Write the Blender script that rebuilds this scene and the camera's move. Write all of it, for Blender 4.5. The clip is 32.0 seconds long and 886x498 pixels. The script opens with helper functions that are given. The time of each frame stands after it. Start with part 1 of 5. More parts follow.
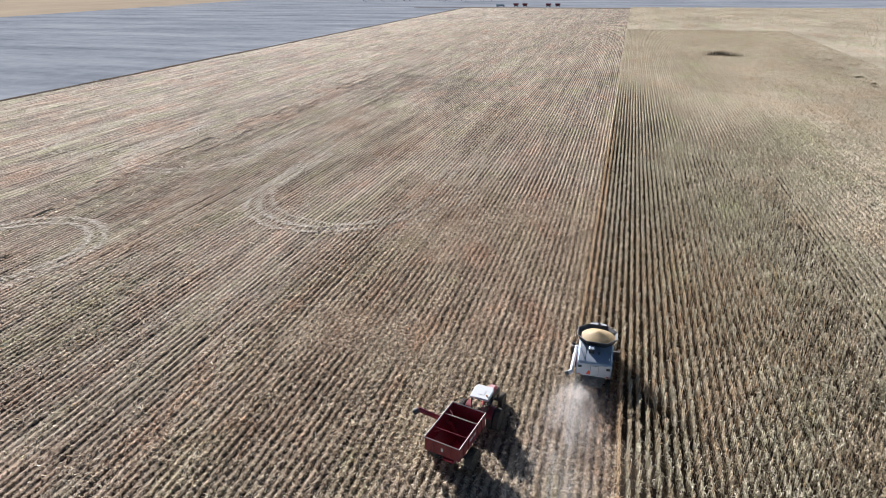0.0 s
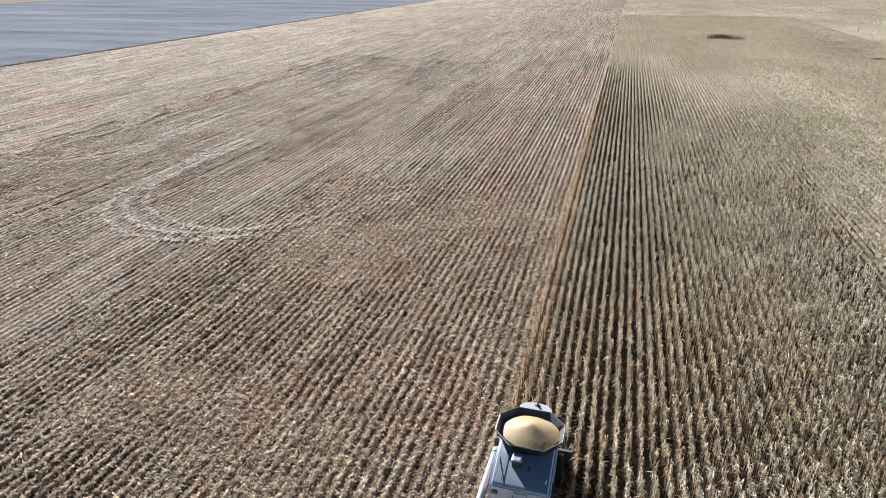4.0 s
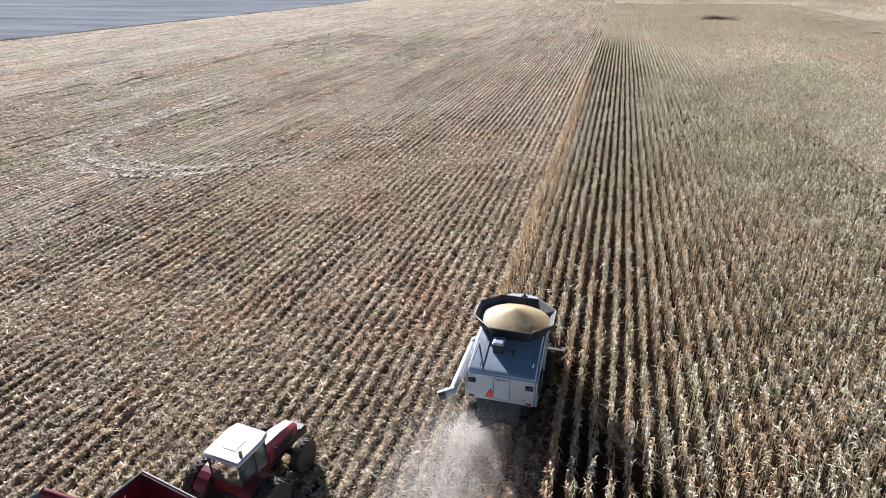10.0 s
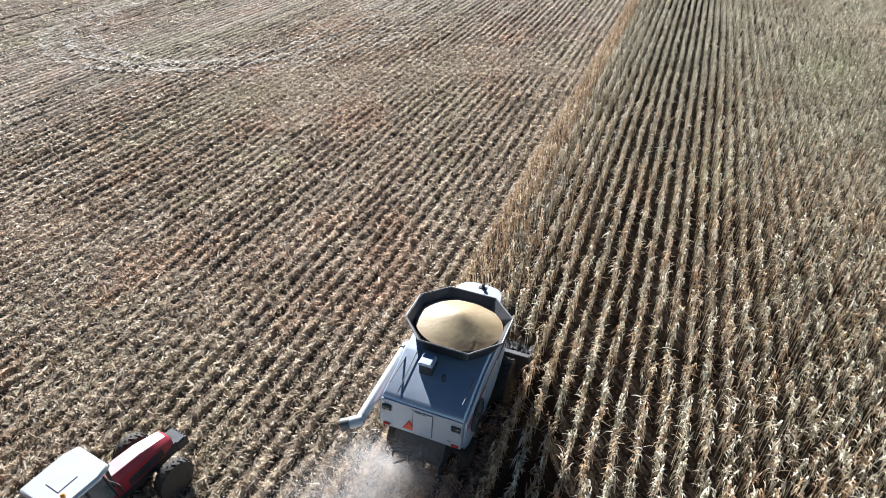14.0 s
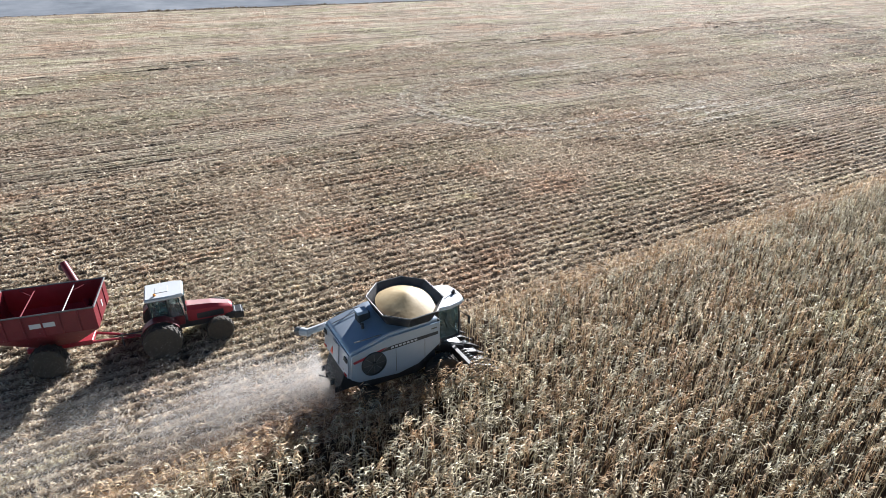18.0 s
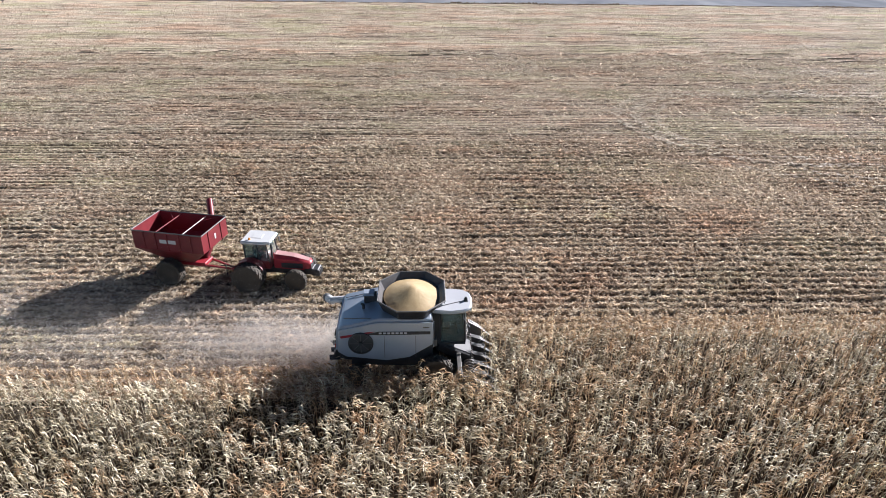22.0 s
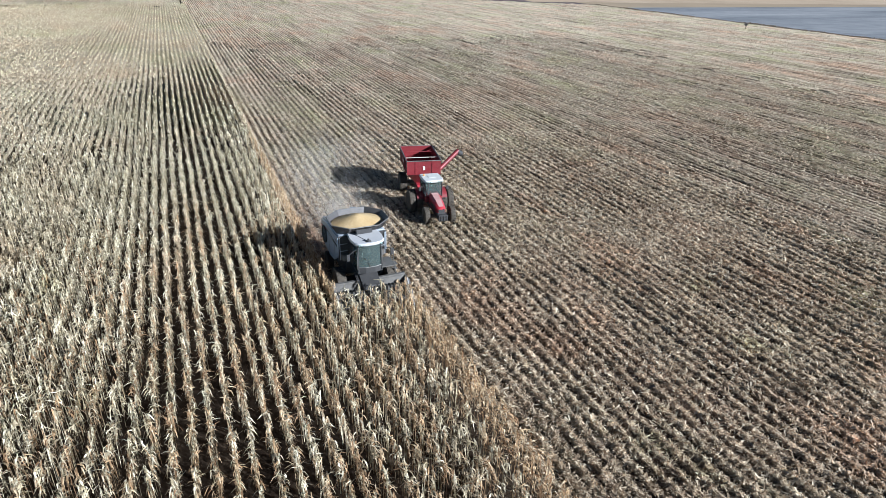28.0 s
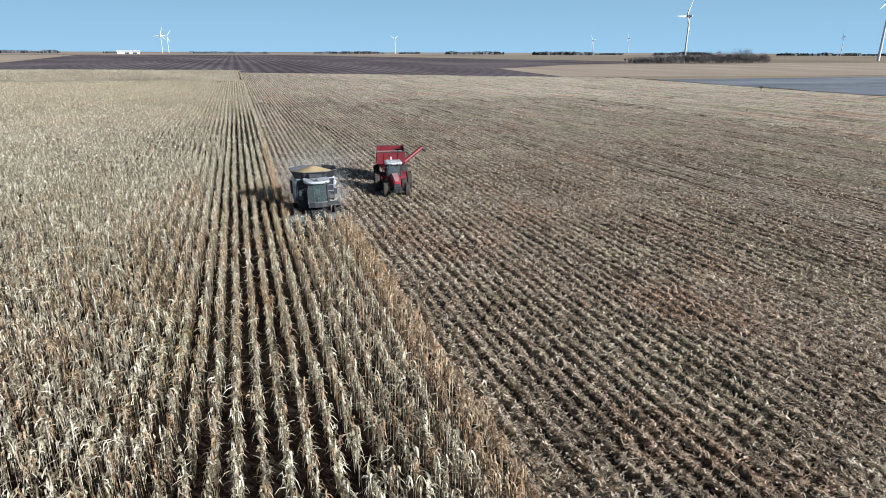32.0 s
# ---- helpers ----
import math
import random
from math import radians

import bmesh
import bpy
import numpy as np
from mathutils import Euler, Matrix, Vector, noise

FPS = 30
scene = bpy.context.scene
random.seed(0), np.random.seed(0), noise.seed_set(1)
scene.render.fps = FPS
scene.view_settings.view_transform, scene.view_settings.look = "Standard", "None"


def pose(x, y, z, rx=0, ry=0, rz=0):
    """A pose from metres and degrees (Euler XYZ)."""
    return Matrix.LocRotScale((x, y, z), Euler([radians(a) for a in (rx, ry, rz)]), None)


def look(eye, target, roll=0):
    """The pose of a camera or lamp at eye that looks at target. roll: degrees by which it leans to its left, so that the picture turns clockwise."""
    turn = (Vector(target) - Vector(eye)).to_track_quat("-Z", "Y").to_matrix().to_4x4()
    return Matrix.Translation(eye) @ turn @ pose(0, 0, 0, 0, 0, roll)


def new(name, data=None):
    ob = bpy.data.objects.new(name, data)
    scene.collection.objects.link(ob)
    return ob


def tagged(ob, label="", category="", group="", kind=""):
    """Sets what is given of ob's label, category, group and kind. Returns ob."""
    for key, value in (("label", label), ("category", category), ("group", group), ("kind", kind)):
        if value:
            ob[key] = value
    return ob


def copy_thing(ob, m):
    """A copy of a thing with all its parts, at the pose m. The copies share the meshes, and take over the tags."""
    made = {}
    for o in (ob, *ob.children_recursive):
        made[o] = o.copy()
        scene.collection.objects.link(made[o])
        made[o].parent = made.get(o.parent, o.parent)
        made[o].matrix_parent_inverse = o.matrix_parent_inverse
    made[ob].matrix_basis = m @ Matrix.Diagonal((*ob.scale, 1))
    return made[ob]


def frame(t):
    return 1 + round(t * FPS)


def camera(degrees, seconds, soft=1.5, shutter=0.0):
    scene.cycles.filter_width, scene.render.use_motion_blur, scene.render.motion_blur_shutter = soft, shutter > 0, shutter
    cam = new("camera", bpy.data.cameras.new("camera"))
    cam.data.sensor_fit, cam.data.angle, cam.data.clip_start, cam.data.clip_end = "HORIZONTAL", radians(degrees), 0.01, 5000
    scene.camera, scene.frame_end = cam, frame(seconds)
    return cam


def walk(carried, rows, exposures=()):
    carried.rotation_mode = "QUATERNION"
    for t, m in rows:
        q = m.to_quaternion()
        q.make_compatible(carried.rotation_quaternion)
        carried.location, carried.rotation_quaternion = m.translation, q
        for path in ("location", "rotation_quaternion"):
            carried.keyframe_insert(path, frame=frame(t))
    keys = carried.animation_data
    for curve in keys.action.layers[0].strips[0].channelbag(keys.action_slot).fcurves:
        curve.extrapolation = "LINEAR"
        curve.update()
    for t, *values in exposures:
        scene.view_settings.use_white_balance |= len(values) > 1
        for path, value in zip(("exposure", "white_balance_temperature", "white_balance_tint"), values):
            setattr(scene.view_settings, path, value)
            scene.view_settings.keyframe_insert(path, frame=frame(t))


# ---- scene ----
EXPO = [(0, 1.30, 5610, 12), (6, 1.29, 5560, 12), (10, 1.35, 5560, 12), (11.2, 1.38, 5550, 12), (13, 1.47, 5400, 9), (17, 1.46, 5500, 9), (20, 1.42, 5600, 11), (23, 1.35, 5700, 15), (25, 1.29, 5650, 13), (28, 1.09, 5300, 7), (30, 0.91, 5250, 5), (31.2, 0.77, 5290, 5), (32, 0.70, 5330, 8)]
cam = camera(72.90, 32.0, soft=0.65)
walk(cam, [
    (0, look((-0.187, -51.408, 36.270), (-2.783, -42.690, 32.115), -0.57)),
    (0.5, look((-1.861, -49.844, 34.351), (-4.155, -41.042, 30.197), -0.61)),
    (1, look((-3.116, -49.498, 33.031), (-5.096, -40.630, 28.855), -0.63)),
    (1.5, look((-3.225, -52.166, 32.299), (-5.124, -43.274, 28.135), -0.63)),
    (2, look((-3.941, -51.513, 32.121), (-5.671, -42.590, 27.952), -0.68)),
    (2.5, look((-1.478, -45.966, 31.839), (-3.347, -37.072, 27.667), -0.47)),
    (3, look((1.726, -37.686, 30.589), (-0.419, -28.854, 26.419), -0.36)),
    (3.5, look((2.774, -31.829, 29.194), (0.359, -23.070, 25.017), -0.53)),
    (4.5, look((2.710, -24.074, 26.828), (0.082, -15.399, 22.603), -0.16)),
    (5.5, look((1.993, -24.032, 23.999), (-0.798, -15.396, 19.801), -0.14)),
    (6, look((2.150, -25.406, 22.318), (-0.652, -16.766, 18.135), -0.22)),
    (6.5, look((2.316, -26.224, 21.183), (0.004, -17.441, 16.999), -0.17)),
    (7, look((2.621, -26.179, 20.510), (0.405, -17.372, 16.324), -0.17)),
    (7.5, look((2.933, -25.463, 20.043), (0.605, -16.682, 15.862), -0.19)),
    (8, look((3.128, -24.469, 19.693), (0.788, -15.692, 15.511), -0.31)),
    (8.5, look((3.196, -23.153, 19.556), (0.845, -14.376, 15.380), -0.42)),
    (9, look((3.187, -22.797, 19.574), (0.740, -14.043, 15.403), -0.43)),
    (9.5, look((3.263, -24.337, 19.468), (0.804, -15.590, 15.293), -0.37)),
    (10, look((3.415, -24.797, 19.420), (0.951, -16.048, 15.252), -0.42)),
    (10.5, look((3.654, -23.824, 19.277), (1.001, -15.125, 15.118), -0.43)),
    (11, look((3.883, -22.232, 19.307), (1.076, -13.749, 14.818), -0.47)),
    (11.5, look((3.992, -21.165, 19.198), (1.157, -13.211, 13.841), -0.01)),
    (12, look((4.148, -19.879, 19.234), (1.352, -12.295, 13.347), 0.06)),
    (12.5, look((4.302, -18.732, 19.272), (1.488, -11.131, 13.415), 0.07)),
    (13, look((4.362, -17.582, 19.287), (1.558, -9.943, 13.474), 0.35)),
    (13.5, look((4.618, -16.606, 19.410), (1.854, -8.928, 13.630), 0.70)),
    (14, look((5.382, -15.763, 19.494), (2.446, -8.134, 13.735), 0.97)),
    (14.5, look((6.654, -15.223, 19.555), (3.379, -7.718, 13.815), 1.39)),
    (15.5, look((10.622, -14.190, 19.251), (5.963, -7.780, 13.152), 0.43)),
    (16.5, look((15.458, -12.913, 19.177), (9.113, -7.596, 13.567), 0.14)),
    (17, look((17.652, -12.112, 19.483), (10.459, -6.936, 14.848), 0.29)),
    (17.5, look((19.852, -11.611, 19.496), (12.350, -6.785, 14.977), 0.49)),
    (18, look((21.946, -10.753, 19.607), (14.249, -6.256, 15.075), 0.58)),
    (18.5, look((23.828, -9.744, 19.727), (15.943, -5.608, 15.177), 0.63)),
    (19, look((25.318, -8.568, 19.671), (17.193, -4.936, 15.110), 0.57)),
    (19.5, look((26.417, -7.429, 19.874), (18.086, -4.301, 15.311), 0.72)),
    (20, look((27.063, -6.014, 19.947), (18.622, -3.204, 15.382), 0.71)),
    (20.5, look((27.112, -4.455, 20.030), (18.593, -1.895, 15.461), 0.67)),
    (21, look((26.677, -2.771, 19.948), (18.134, -0.302, 15.373), 0.66)),
    (21.5, look((26.203, -1.244, 20.154), (17.504, 0.552, 15.561), 0.68)),
    (22, look((25.056, 0.636, 19.928), (16.184, 0.941, 15.325), 0.78)),
    (22.5, look((23.613, 2.862, 19.555), (14.842, 2.235, 14.794), 0.76)),
    (23, look((21.962, 5.210, 19.285), (13.304, 3.729, 14.506), 0.46)),
    (23.5, look((20.736, 7.959, 19.093), (12.481, 4.949, 14.318), 0.15)),
    (24, look((19.009, 10.888, 18.739), (11.493, 6.304, 13.995), 0.06)),
    (24.5, look((17.342, 13.808, 18.412), (10.284, 8.536, 13.680), 0.20)),
    (25, look((15.909, 17.077, 18.725), (9.431, 11.145, 13.945), 0.60)),
    (25.5, look((13.800, 19.021, 17.003), (8.006, 12.328, 12.352), 0.38)),
    (26.5, look((11.378, 24.609, 17.167), (6.538, 17.106, 12.663), 0.24)),
    (27.5, look((10.096, 31.291, 19.265), (5.945, 23.339, 14.845), 1.19)),
    (28, look((9.197, 34.399, 19.597), (5.552, 26.169, 15.241), 1.60)),
    (28.5, look((7.849, 37.360, 19.314), (4.667, 28.930, 14.978), 1.21)),
    (29, look((6.699, 40.063, 18.797), (3.776, 31.534, 14.471), 0.92)),
    (29.5, look((5.689, 42.160, 18.429), (2.868, 33.593, 14.111), 0.89)),
    (30, look((4.765, 43.787, 17.859), (1.989, 35.200, 13.552), 0.93)),
    (30.5, look((4.017, 45.109, 16.709), (1.192, 36.458, 12.565), 0.59)),
    (31, look((3.941, 46.271, 15.348), (0.986, 37.376, 11.864), 0.25)),
    (31.5, look((4.260, 48.000, 14.652), (1.261, 38.993, 11.508), 0.23)),
    (32, look((5.288, 49.627, 13.861), (2.282, 40.621, 10.721), 0.22)),
], exposures=EXPO)

# ---- light ----
SUN_EL, SUN_DIR = 23.0, (-0.65, 0.76)      # elevation, horizontal way towards the sun
world = bpy.data.worlds.new("sky")
scene.world = world
world.use_nodes = True
_nt = world.node_tree
_sky = _nt.nodes.new("ShaderNodeTexSky")
_sky.sky_type = "NISHITA"
_sky.sun_disc = False
_sky.sun_elevation = radians(SUN_EL)
_sky.sun_rotation = math.atan2(SUN_DIR[0], SUN_DIR[1])
_sky.air_density, _sky.dust_density, _sky.ozone_density = 1.0, 0.0, 4.0
_tc = _nt.nodes.new("ShaderNodeTexCoord")                 # pale autumn haze thickening towards the horizon
_sep = _nt.nodes.new("ShaderNodeSeparateXYZ")
_nt.links.new(_tc.outputs["Generated"], _sep.inputs[0])
_ramp = _nt.nodes.new("ShaderNodeValToRGB")
_el = _ramp.color_ramp.elements
while len(_el) < 4:
    _el.new(0.5)
for _e, (_p, _c) in zip(_el, ((0.0, 0.95), (0.08, 0.78), (0.22, 0.45), (0.5, 0.0))):
    _e.position, _e.color = _p, (_c, _c, _c, 1)
_nt.links.new(_sep.outputs[2], _ramp.inputs[0])
_haze = _nt.nodes.new("ShaderNodeMixRGB")
_haze.inputs[2].default_value = (5.2, 7.6, 8.9, 1)
_nt.links.new(_ramp.outputs[0], _haze.inputs[0])
_deep = _nt.nodes.new("ShaderNodeMixRGB")                 # deep blue overhead
_deep.blend_type = "MULTIPLY"
_deep.inputs[0].default_value = 1.0
_deep.inputs[2].default_value = (0.09, 0.12, 0.185, 1)
_nt.links.new(_sky.outputs[0], _deep.inputs[1])
_nt.links.new(_deep.outputs[0], _haze.inputs[1])
_nt.links.new(_haze.outputs[0], _nt.nodes["Background"].inputs[0])
_nt.nodes["Background"].inputs[1].default_value = 0.05
_sun = bpy.data.lights.new("sun", "SUN")
_sun.energy, _sun.angle, _sun.color = 5.0, radians(0.55), (1.0, 0.92, 0.82)
sun = new("sun", _sun)
_sl = math.hypot(*SUN_DIR)
_sv = Vector((SUN_DIR[0] / _sl * math.cos(radians(SUN_EL)), SUN_DIR[1] / _sl * math.cos(radians(SUN_EL)), math.sin(radians(SUN_EL))))
sun.matrix_world = look(_sv * 80, (0, 0, 0))


# ---- materials ----
class Nodes:
    def __init__(self, name):
        self.m = bpy.data.materials.new(name)
        self.m.use_nodes = True
        self.t = self.m.node_tree
        self.p = self.t.nodes["Principled BSDF"]
        self.out = self.t.nodes["Material Output"]

    def n(self, kind, **kw):
        nd = self.t.nodes.new(kind)
        for k, v in kw.items():
            nd.inputs[k].default_value = v
        return nd

    def link(self, a, b):
        self.t.links.new(a, b)

    def math(self, op, a, b=0.0, c=0.0):
        nd = self.t.nodes.new("ShaderNodeMath")
        nd.operation = op
        for i, v in enumerate((a, b, c)):
            if hasattr(v, "links"):
                self.link(v, nd.inputs[i])
            else:
                nd.inputs[i].default_value = v
        return nd.outputs[0]

    def noise(self, scale, detail=4.0, rough=0.6, vec=None):
        nd = self.n("ShaderNodeTexNoise", Scale=scale, Detail=detail, Roughness=rough)
        if vec is not None:
            self.link(vec, nd.inputs["Vector"])
        return nd.outputs["Fac"]

    def ramp(self, fac, stops):
        nd = self.t.nodes.new("ShaderNodeValToRGB")
        e = nd.color_ramp.elements
        while len(e) < len(stops):
            e.new(0.5)
        for el, (p, c) in zip(e, stops):
            el.position, el.color = p, (*c, 1)
        self.link(fac, nd.inputs[0])
        return nd.outputs[0]

    def mix(self, fac, a, b, blend="MIX"):
        nd = self.t.nodes.new("ShaderNodeMixRGB")
        nd.blend_type = blend
        for i, v in enumerate((fac, a, b)):
            if hasattr(v, "links"):
                self.link(v, nd.inputs[i])
            else:
                nd.inputs[i].default_value = v if i == 0 else (*v, 1)
        return nd.outputs[0]

    def pos(self, sx=1, sy=1, sz=1, space="pos"):
        if space == "pos":
            src = self.t.nodes.new("ShaderNodeNewGeometry").outputs["Position"]
        else:
            src = self.t.nodes.new("ShaderNodeTexCoord").outputs["Object"]
        mp = self.t.nodes.new("ShaderNodeMapping")
        mp.inputs["Scale"].default_value = (sx, sy, sz)
        self.link(src, mp.inputs["Vector"])
        return mp.outputs[0]

    def tone_along_y(self):
        """Tone offset along y: paler on the land behind, darker ahead."""
        sep = self.t.nodes.new("ShaderNodeSeparateXYZ")
        self.link(self.pos(), sep.inputs[0])
        mr = self.n("ShaderNodeMapRange")
        for i, v in zip((1, 2, 3, 4), (30.0, -150.0, -0.06, 0.14)):
            mr.inputs[i].default_value = v
        self.link(sep.outputs["Y"], mr.inputs[0])
        return mr.outputs[0]

    def bump(self, h, strength=0.3, dist=0.02):
        b = self.n("ShaderNodeBump", Strength=strength, Distance=dist)
        self.link(h, b.inputs["Height"])
        self.link(b.outputs[0], self.p.inputs["Normal"])

    def done(self, col=None, rough=0.7, metal=0.0, spec=0.3):
        if col is not None:
            if hasattr(col, "links"):
                self.link(col, self.p.inputs["Base Color"])
            else:
                self.p.inputs["Base Color"].default_value = (*col, 1)
        if hasattr(rough, "links"):
            self.link(rough, self.p.inputs["Roughness"])
        else:
            self.p.inputs["Roughness"].default_value = rough
        self.p.inputs["Metallic"].default_value = metal
        self.p.inputs["Specular IOR Level"].default_value = spec
        return self.m


def worn(name, c1, c2, scale=2.0, rough=0.5, metal=0.0, grain=30.0, bump=0.08, spec=0.4, dust=0.25):
    """Paint, rubber or metal with blotches, fine grain and field dust."""
    k = Nodes(name)
    v = k.pos(space="object")
    a = k.noise(scale, 5, 0.65, v)
    col = k.mix(k.math("MULTIPLY_ADD", a, 2.2, -0.6), c1, c2)
    d = k.noise(scale * 3.1, 6, 0.7, v)
    col = k.mix(k.math("MULTIPLY", k.math("SMOOTH_MIN", d, 0.75, 0.1), dust), col, (0.42, 0.34, 0.24))
    g = k.noise(grain, 3, 0.6, v)
    k.bump(g, bump, 0.01)
    r = k.math("MULTIPLY_ADD", d, 0.3, rough - 0.15)
    return k.done(col, r, metal, spec)


def straw(name, stops, trans=0.25, rough=0.75, spec=0.4, drift=False):
    """Dry leaf and stalk: colour differs from blade to blade, thin blades let some light through."""
    k = Nodes(name)
    g = k.t.nodes.new("ShaderNodeNewGeometry")
    r = k.math("ADD", g.outputs["Random Per Island"], 0.0)
    patch = k.noise(0.22, 4, 0.6, k.pos())
    f = k.math("ADD", k.math("MULTIPLY", r, 0.85), k.math("MULTIPLY_ADD", patch, 0.8, -0.325))
    if drift:
        f = k.math("ADD", f, k.tone_along_y())
    col = k.ramp(f, stops)
    tint = k.ramp(k.noise(0.13, 4, 0.65, k.pos(1, 0.55, 0.0)), [(0.28, (0.90, 1.0, 0.76)), (0.40, (1, 1, 0.96)), (0.54, (1, 0.99, 0.97)), *(((0.62, (1.05, 0.93, 0.86)), (0.76, (1.05, 0.87, 0.79))) if drift else ((0.64, (1.02, 0.94, 0.88)), (0.8, (1.02, 0.89, 0.81))))])
    col = k.mix(0.85, col, tint, "MULTIPLY")
    tuft = k.ramp(k.noise(2.4, 2, 0.7, k.pos(1, 1, 0.35)), [(0.36, (0.58, 0.55, 0.52)), (0.5, (0.97, 0.96, 0.95)), (0.62, (1.3, 1.3, 1.3))])
    col = k.mix(1.0, col, tuft, "MULTIPLY")
    fine = k.noise(38, 3, 0.6, k.pos(1, 1, 0.3))
    col = k.mix(k.math("MULTIPLY", fine, 0.25), col, (0.16, 0.11, 0.06))
    k.done(col, rough, 0.0, spec)
    if trans > 0:
        tr = k.t.nodes.new("ShaderNodeBsdfTranslucent")
        k.link(col, tr.inputs[0])
        ms = k.n("ShaderNodeMixShader", Fac=trans)
        k.link(k.p.outputs[0], ms.inputs[1])
        k.link(tr.outputs[0], ms.inputs[2])
        k.link(ms.outputs[0], k.out.inputs[0])
    return k.m


ROW = 0.75                                    # crop row spacing
M_LEAF = straw("dry_corn_leaf", [(0.0, (0.14, 0.108, 0.066)), (0.33, (0.475, 0.412, 0.272)), (0.62, (0.715, 0.65, 0.49)), (0.92, (0.89, 0.84, 0.675))], 0.22, 0.65, 0.25)
M_EDGE = straw("dry_corn_leaf_brown", [(0.0, (0.22, 0.12, 0.064)), (0.35, (0.52, 0.355, 0.205)), (0.68, (0.73, 0.57, 0.375)), (0.97, (0.85, 0.74, 0.56))], 0.36, 0.65, 0.25)
M_CHAFF = straw("corn_residue", [(0.0, (0.27, 0.20, 0.145)), (0.34, (0.55, 0.45, 0.335)), (0.60, (0.80, 0.69, 0.54)), (0.92, (0.94, 0.87, 0.73))], 0.55, 0.75, 0.12, True)


M_TIPS = straw("dry_corn_tips", [(0.0, (0.25, 0.20, 0.135)), (0.35, (0.44, 0.375, 0.262)), (0.66, (0.60, 0.525, 0.38)), (0.95, (0.76, 0.69, 0.52))], 0.26, 0.8, 0.1)


def stubble_material():
    """Matted residue over grey-brown soil: paler and darker rows, lanes of machine passes, flecks of husk."""
    k = Nodes("stubble_ground")
    sep = k.t.nodes.new("ShaderNodeSeparateXYZ")
    k.link(k.pos(), sep.inputs[0])
    warp = k.math("MULTIPLY_ADD", k.noise(1.1, 5, 0.7, k.pos(1, 0.6, 1)), 0.36, -0.18)
    x = k.math("ADD", sep.outputs["X"], warp)
    row = k.math("COSINE", k.math("MULTIPLY", x, 2 * math.pi / ROW))
    rows = k.noise(1.25, 1, 0.5, k.pos(1.0, 0.022, 0.0))
    lanes = k.noise(0.21, 2, 0.5, k.pos(1.0, 0.035, 0.0))
    fibre = k.noise(5.0, 6, 0.75, k.pos(1.0, 0.6, 1.0))
    fine = k.noise(19, 4, 0.75, k.pos(1.0, 0.7, 1.0))
    big = k.noise(0.035, 5, 0.6, k.pos(1.0, 0.45, 1))
    mid = k.noise(0.3, 4, 0.6, k.pos(1.0, 0.25, 1))
    f = k.math("MULTIPLY_ADD", row, -0.26, 0.54)
    for tex, gain in ((fibre, 1.3), (fine, 1.3), (big, 0.4), (mid, 0.35), (rows, 0.7), (lanes, 0.3)):
        f = k.math("ADD", f, k.math("MULTIPLY_ADD", tex, gain, -0.5 * gain))
    f = k.math("ADD", f, k.tone_along_y())
    col = k.ramp(f, [(0.12, (0.06, 0.046, 0.036)), (0.32, (0.155, 0.120, 0.089)), (0.52, (0.29, 0.231, 0.168)), (0.7, (0.46, 0.375, 0.278)), (0.95, (0.76, 0.66, 0.51))])
    tint = k.ramp(k.noise(0.09, 5, 0.65, k.pos(1, 0.5, 1)), [(0.32, (0.90, 1.0, 0.76)), (0.5, (1, 1, 1)), (0.66, (1.08, 0.89, 0.81))])
    col = k.mix(0.9, col, tint, "MULTIPLY")
    k.bump(k.math("ADD", fibre, fine), 1.0, 0.16)
    return k.done(col, 0.95, 0, 0.1)


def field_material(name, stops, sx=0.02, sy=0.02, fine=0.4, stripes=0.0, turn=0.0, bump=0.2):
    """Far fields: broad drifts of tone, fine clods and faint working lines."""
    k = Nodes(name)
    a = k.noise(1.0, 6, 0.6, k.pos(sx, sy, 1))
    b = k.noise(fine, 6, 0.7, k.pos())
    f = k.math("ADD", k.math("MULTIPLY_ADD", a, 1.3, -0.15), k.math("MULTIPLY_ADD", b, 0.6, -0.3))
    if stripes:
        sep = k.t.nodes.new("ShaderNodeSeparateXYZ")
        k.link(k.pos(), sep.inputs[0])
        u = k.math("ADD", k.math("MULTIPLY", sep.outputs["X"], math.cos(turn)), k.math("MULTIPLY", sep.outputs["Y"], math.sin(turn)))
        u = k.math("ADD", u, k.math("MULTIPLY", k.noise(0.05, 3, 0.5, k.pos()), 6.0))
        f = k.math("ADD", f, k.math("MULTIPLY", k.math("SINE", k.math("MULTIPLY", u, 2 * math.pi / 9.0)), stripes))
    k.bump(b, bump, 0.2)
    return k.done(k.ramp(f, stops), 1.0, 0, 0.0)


M_STUBBLE = stubble_material()
# Near-black: the shade between the corn rows is mixed into the soil colour.
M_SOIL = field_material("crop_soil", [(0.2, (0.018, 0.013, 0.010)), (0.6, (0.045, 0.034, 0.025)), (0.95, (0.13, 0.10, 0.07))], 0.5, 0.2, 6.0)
M_LAND = field_material("distant_land", [(0.2, (0.20, 0.165, 0.13)), (0.5, (0.32, 0.26, 0.19)), (0.8, (0.42, 0.34, 0.24))], 0.0016, 0.0007, 0.02)
# The bluish sheen of the sky is put into this soil's base colour.
M_TILLED = field_material("tilled_soil_sky_sheen", [(0.22, (0.150, 0.162, 0.180)), (0.42, (0.21, 0.222, 0.242)), (0.6, (0.26, 0.27, 0.288)), (0.85, (0.35, 0.357, 0.368))], 0.008, 0.035, 0.12, 0.02, 1.3)
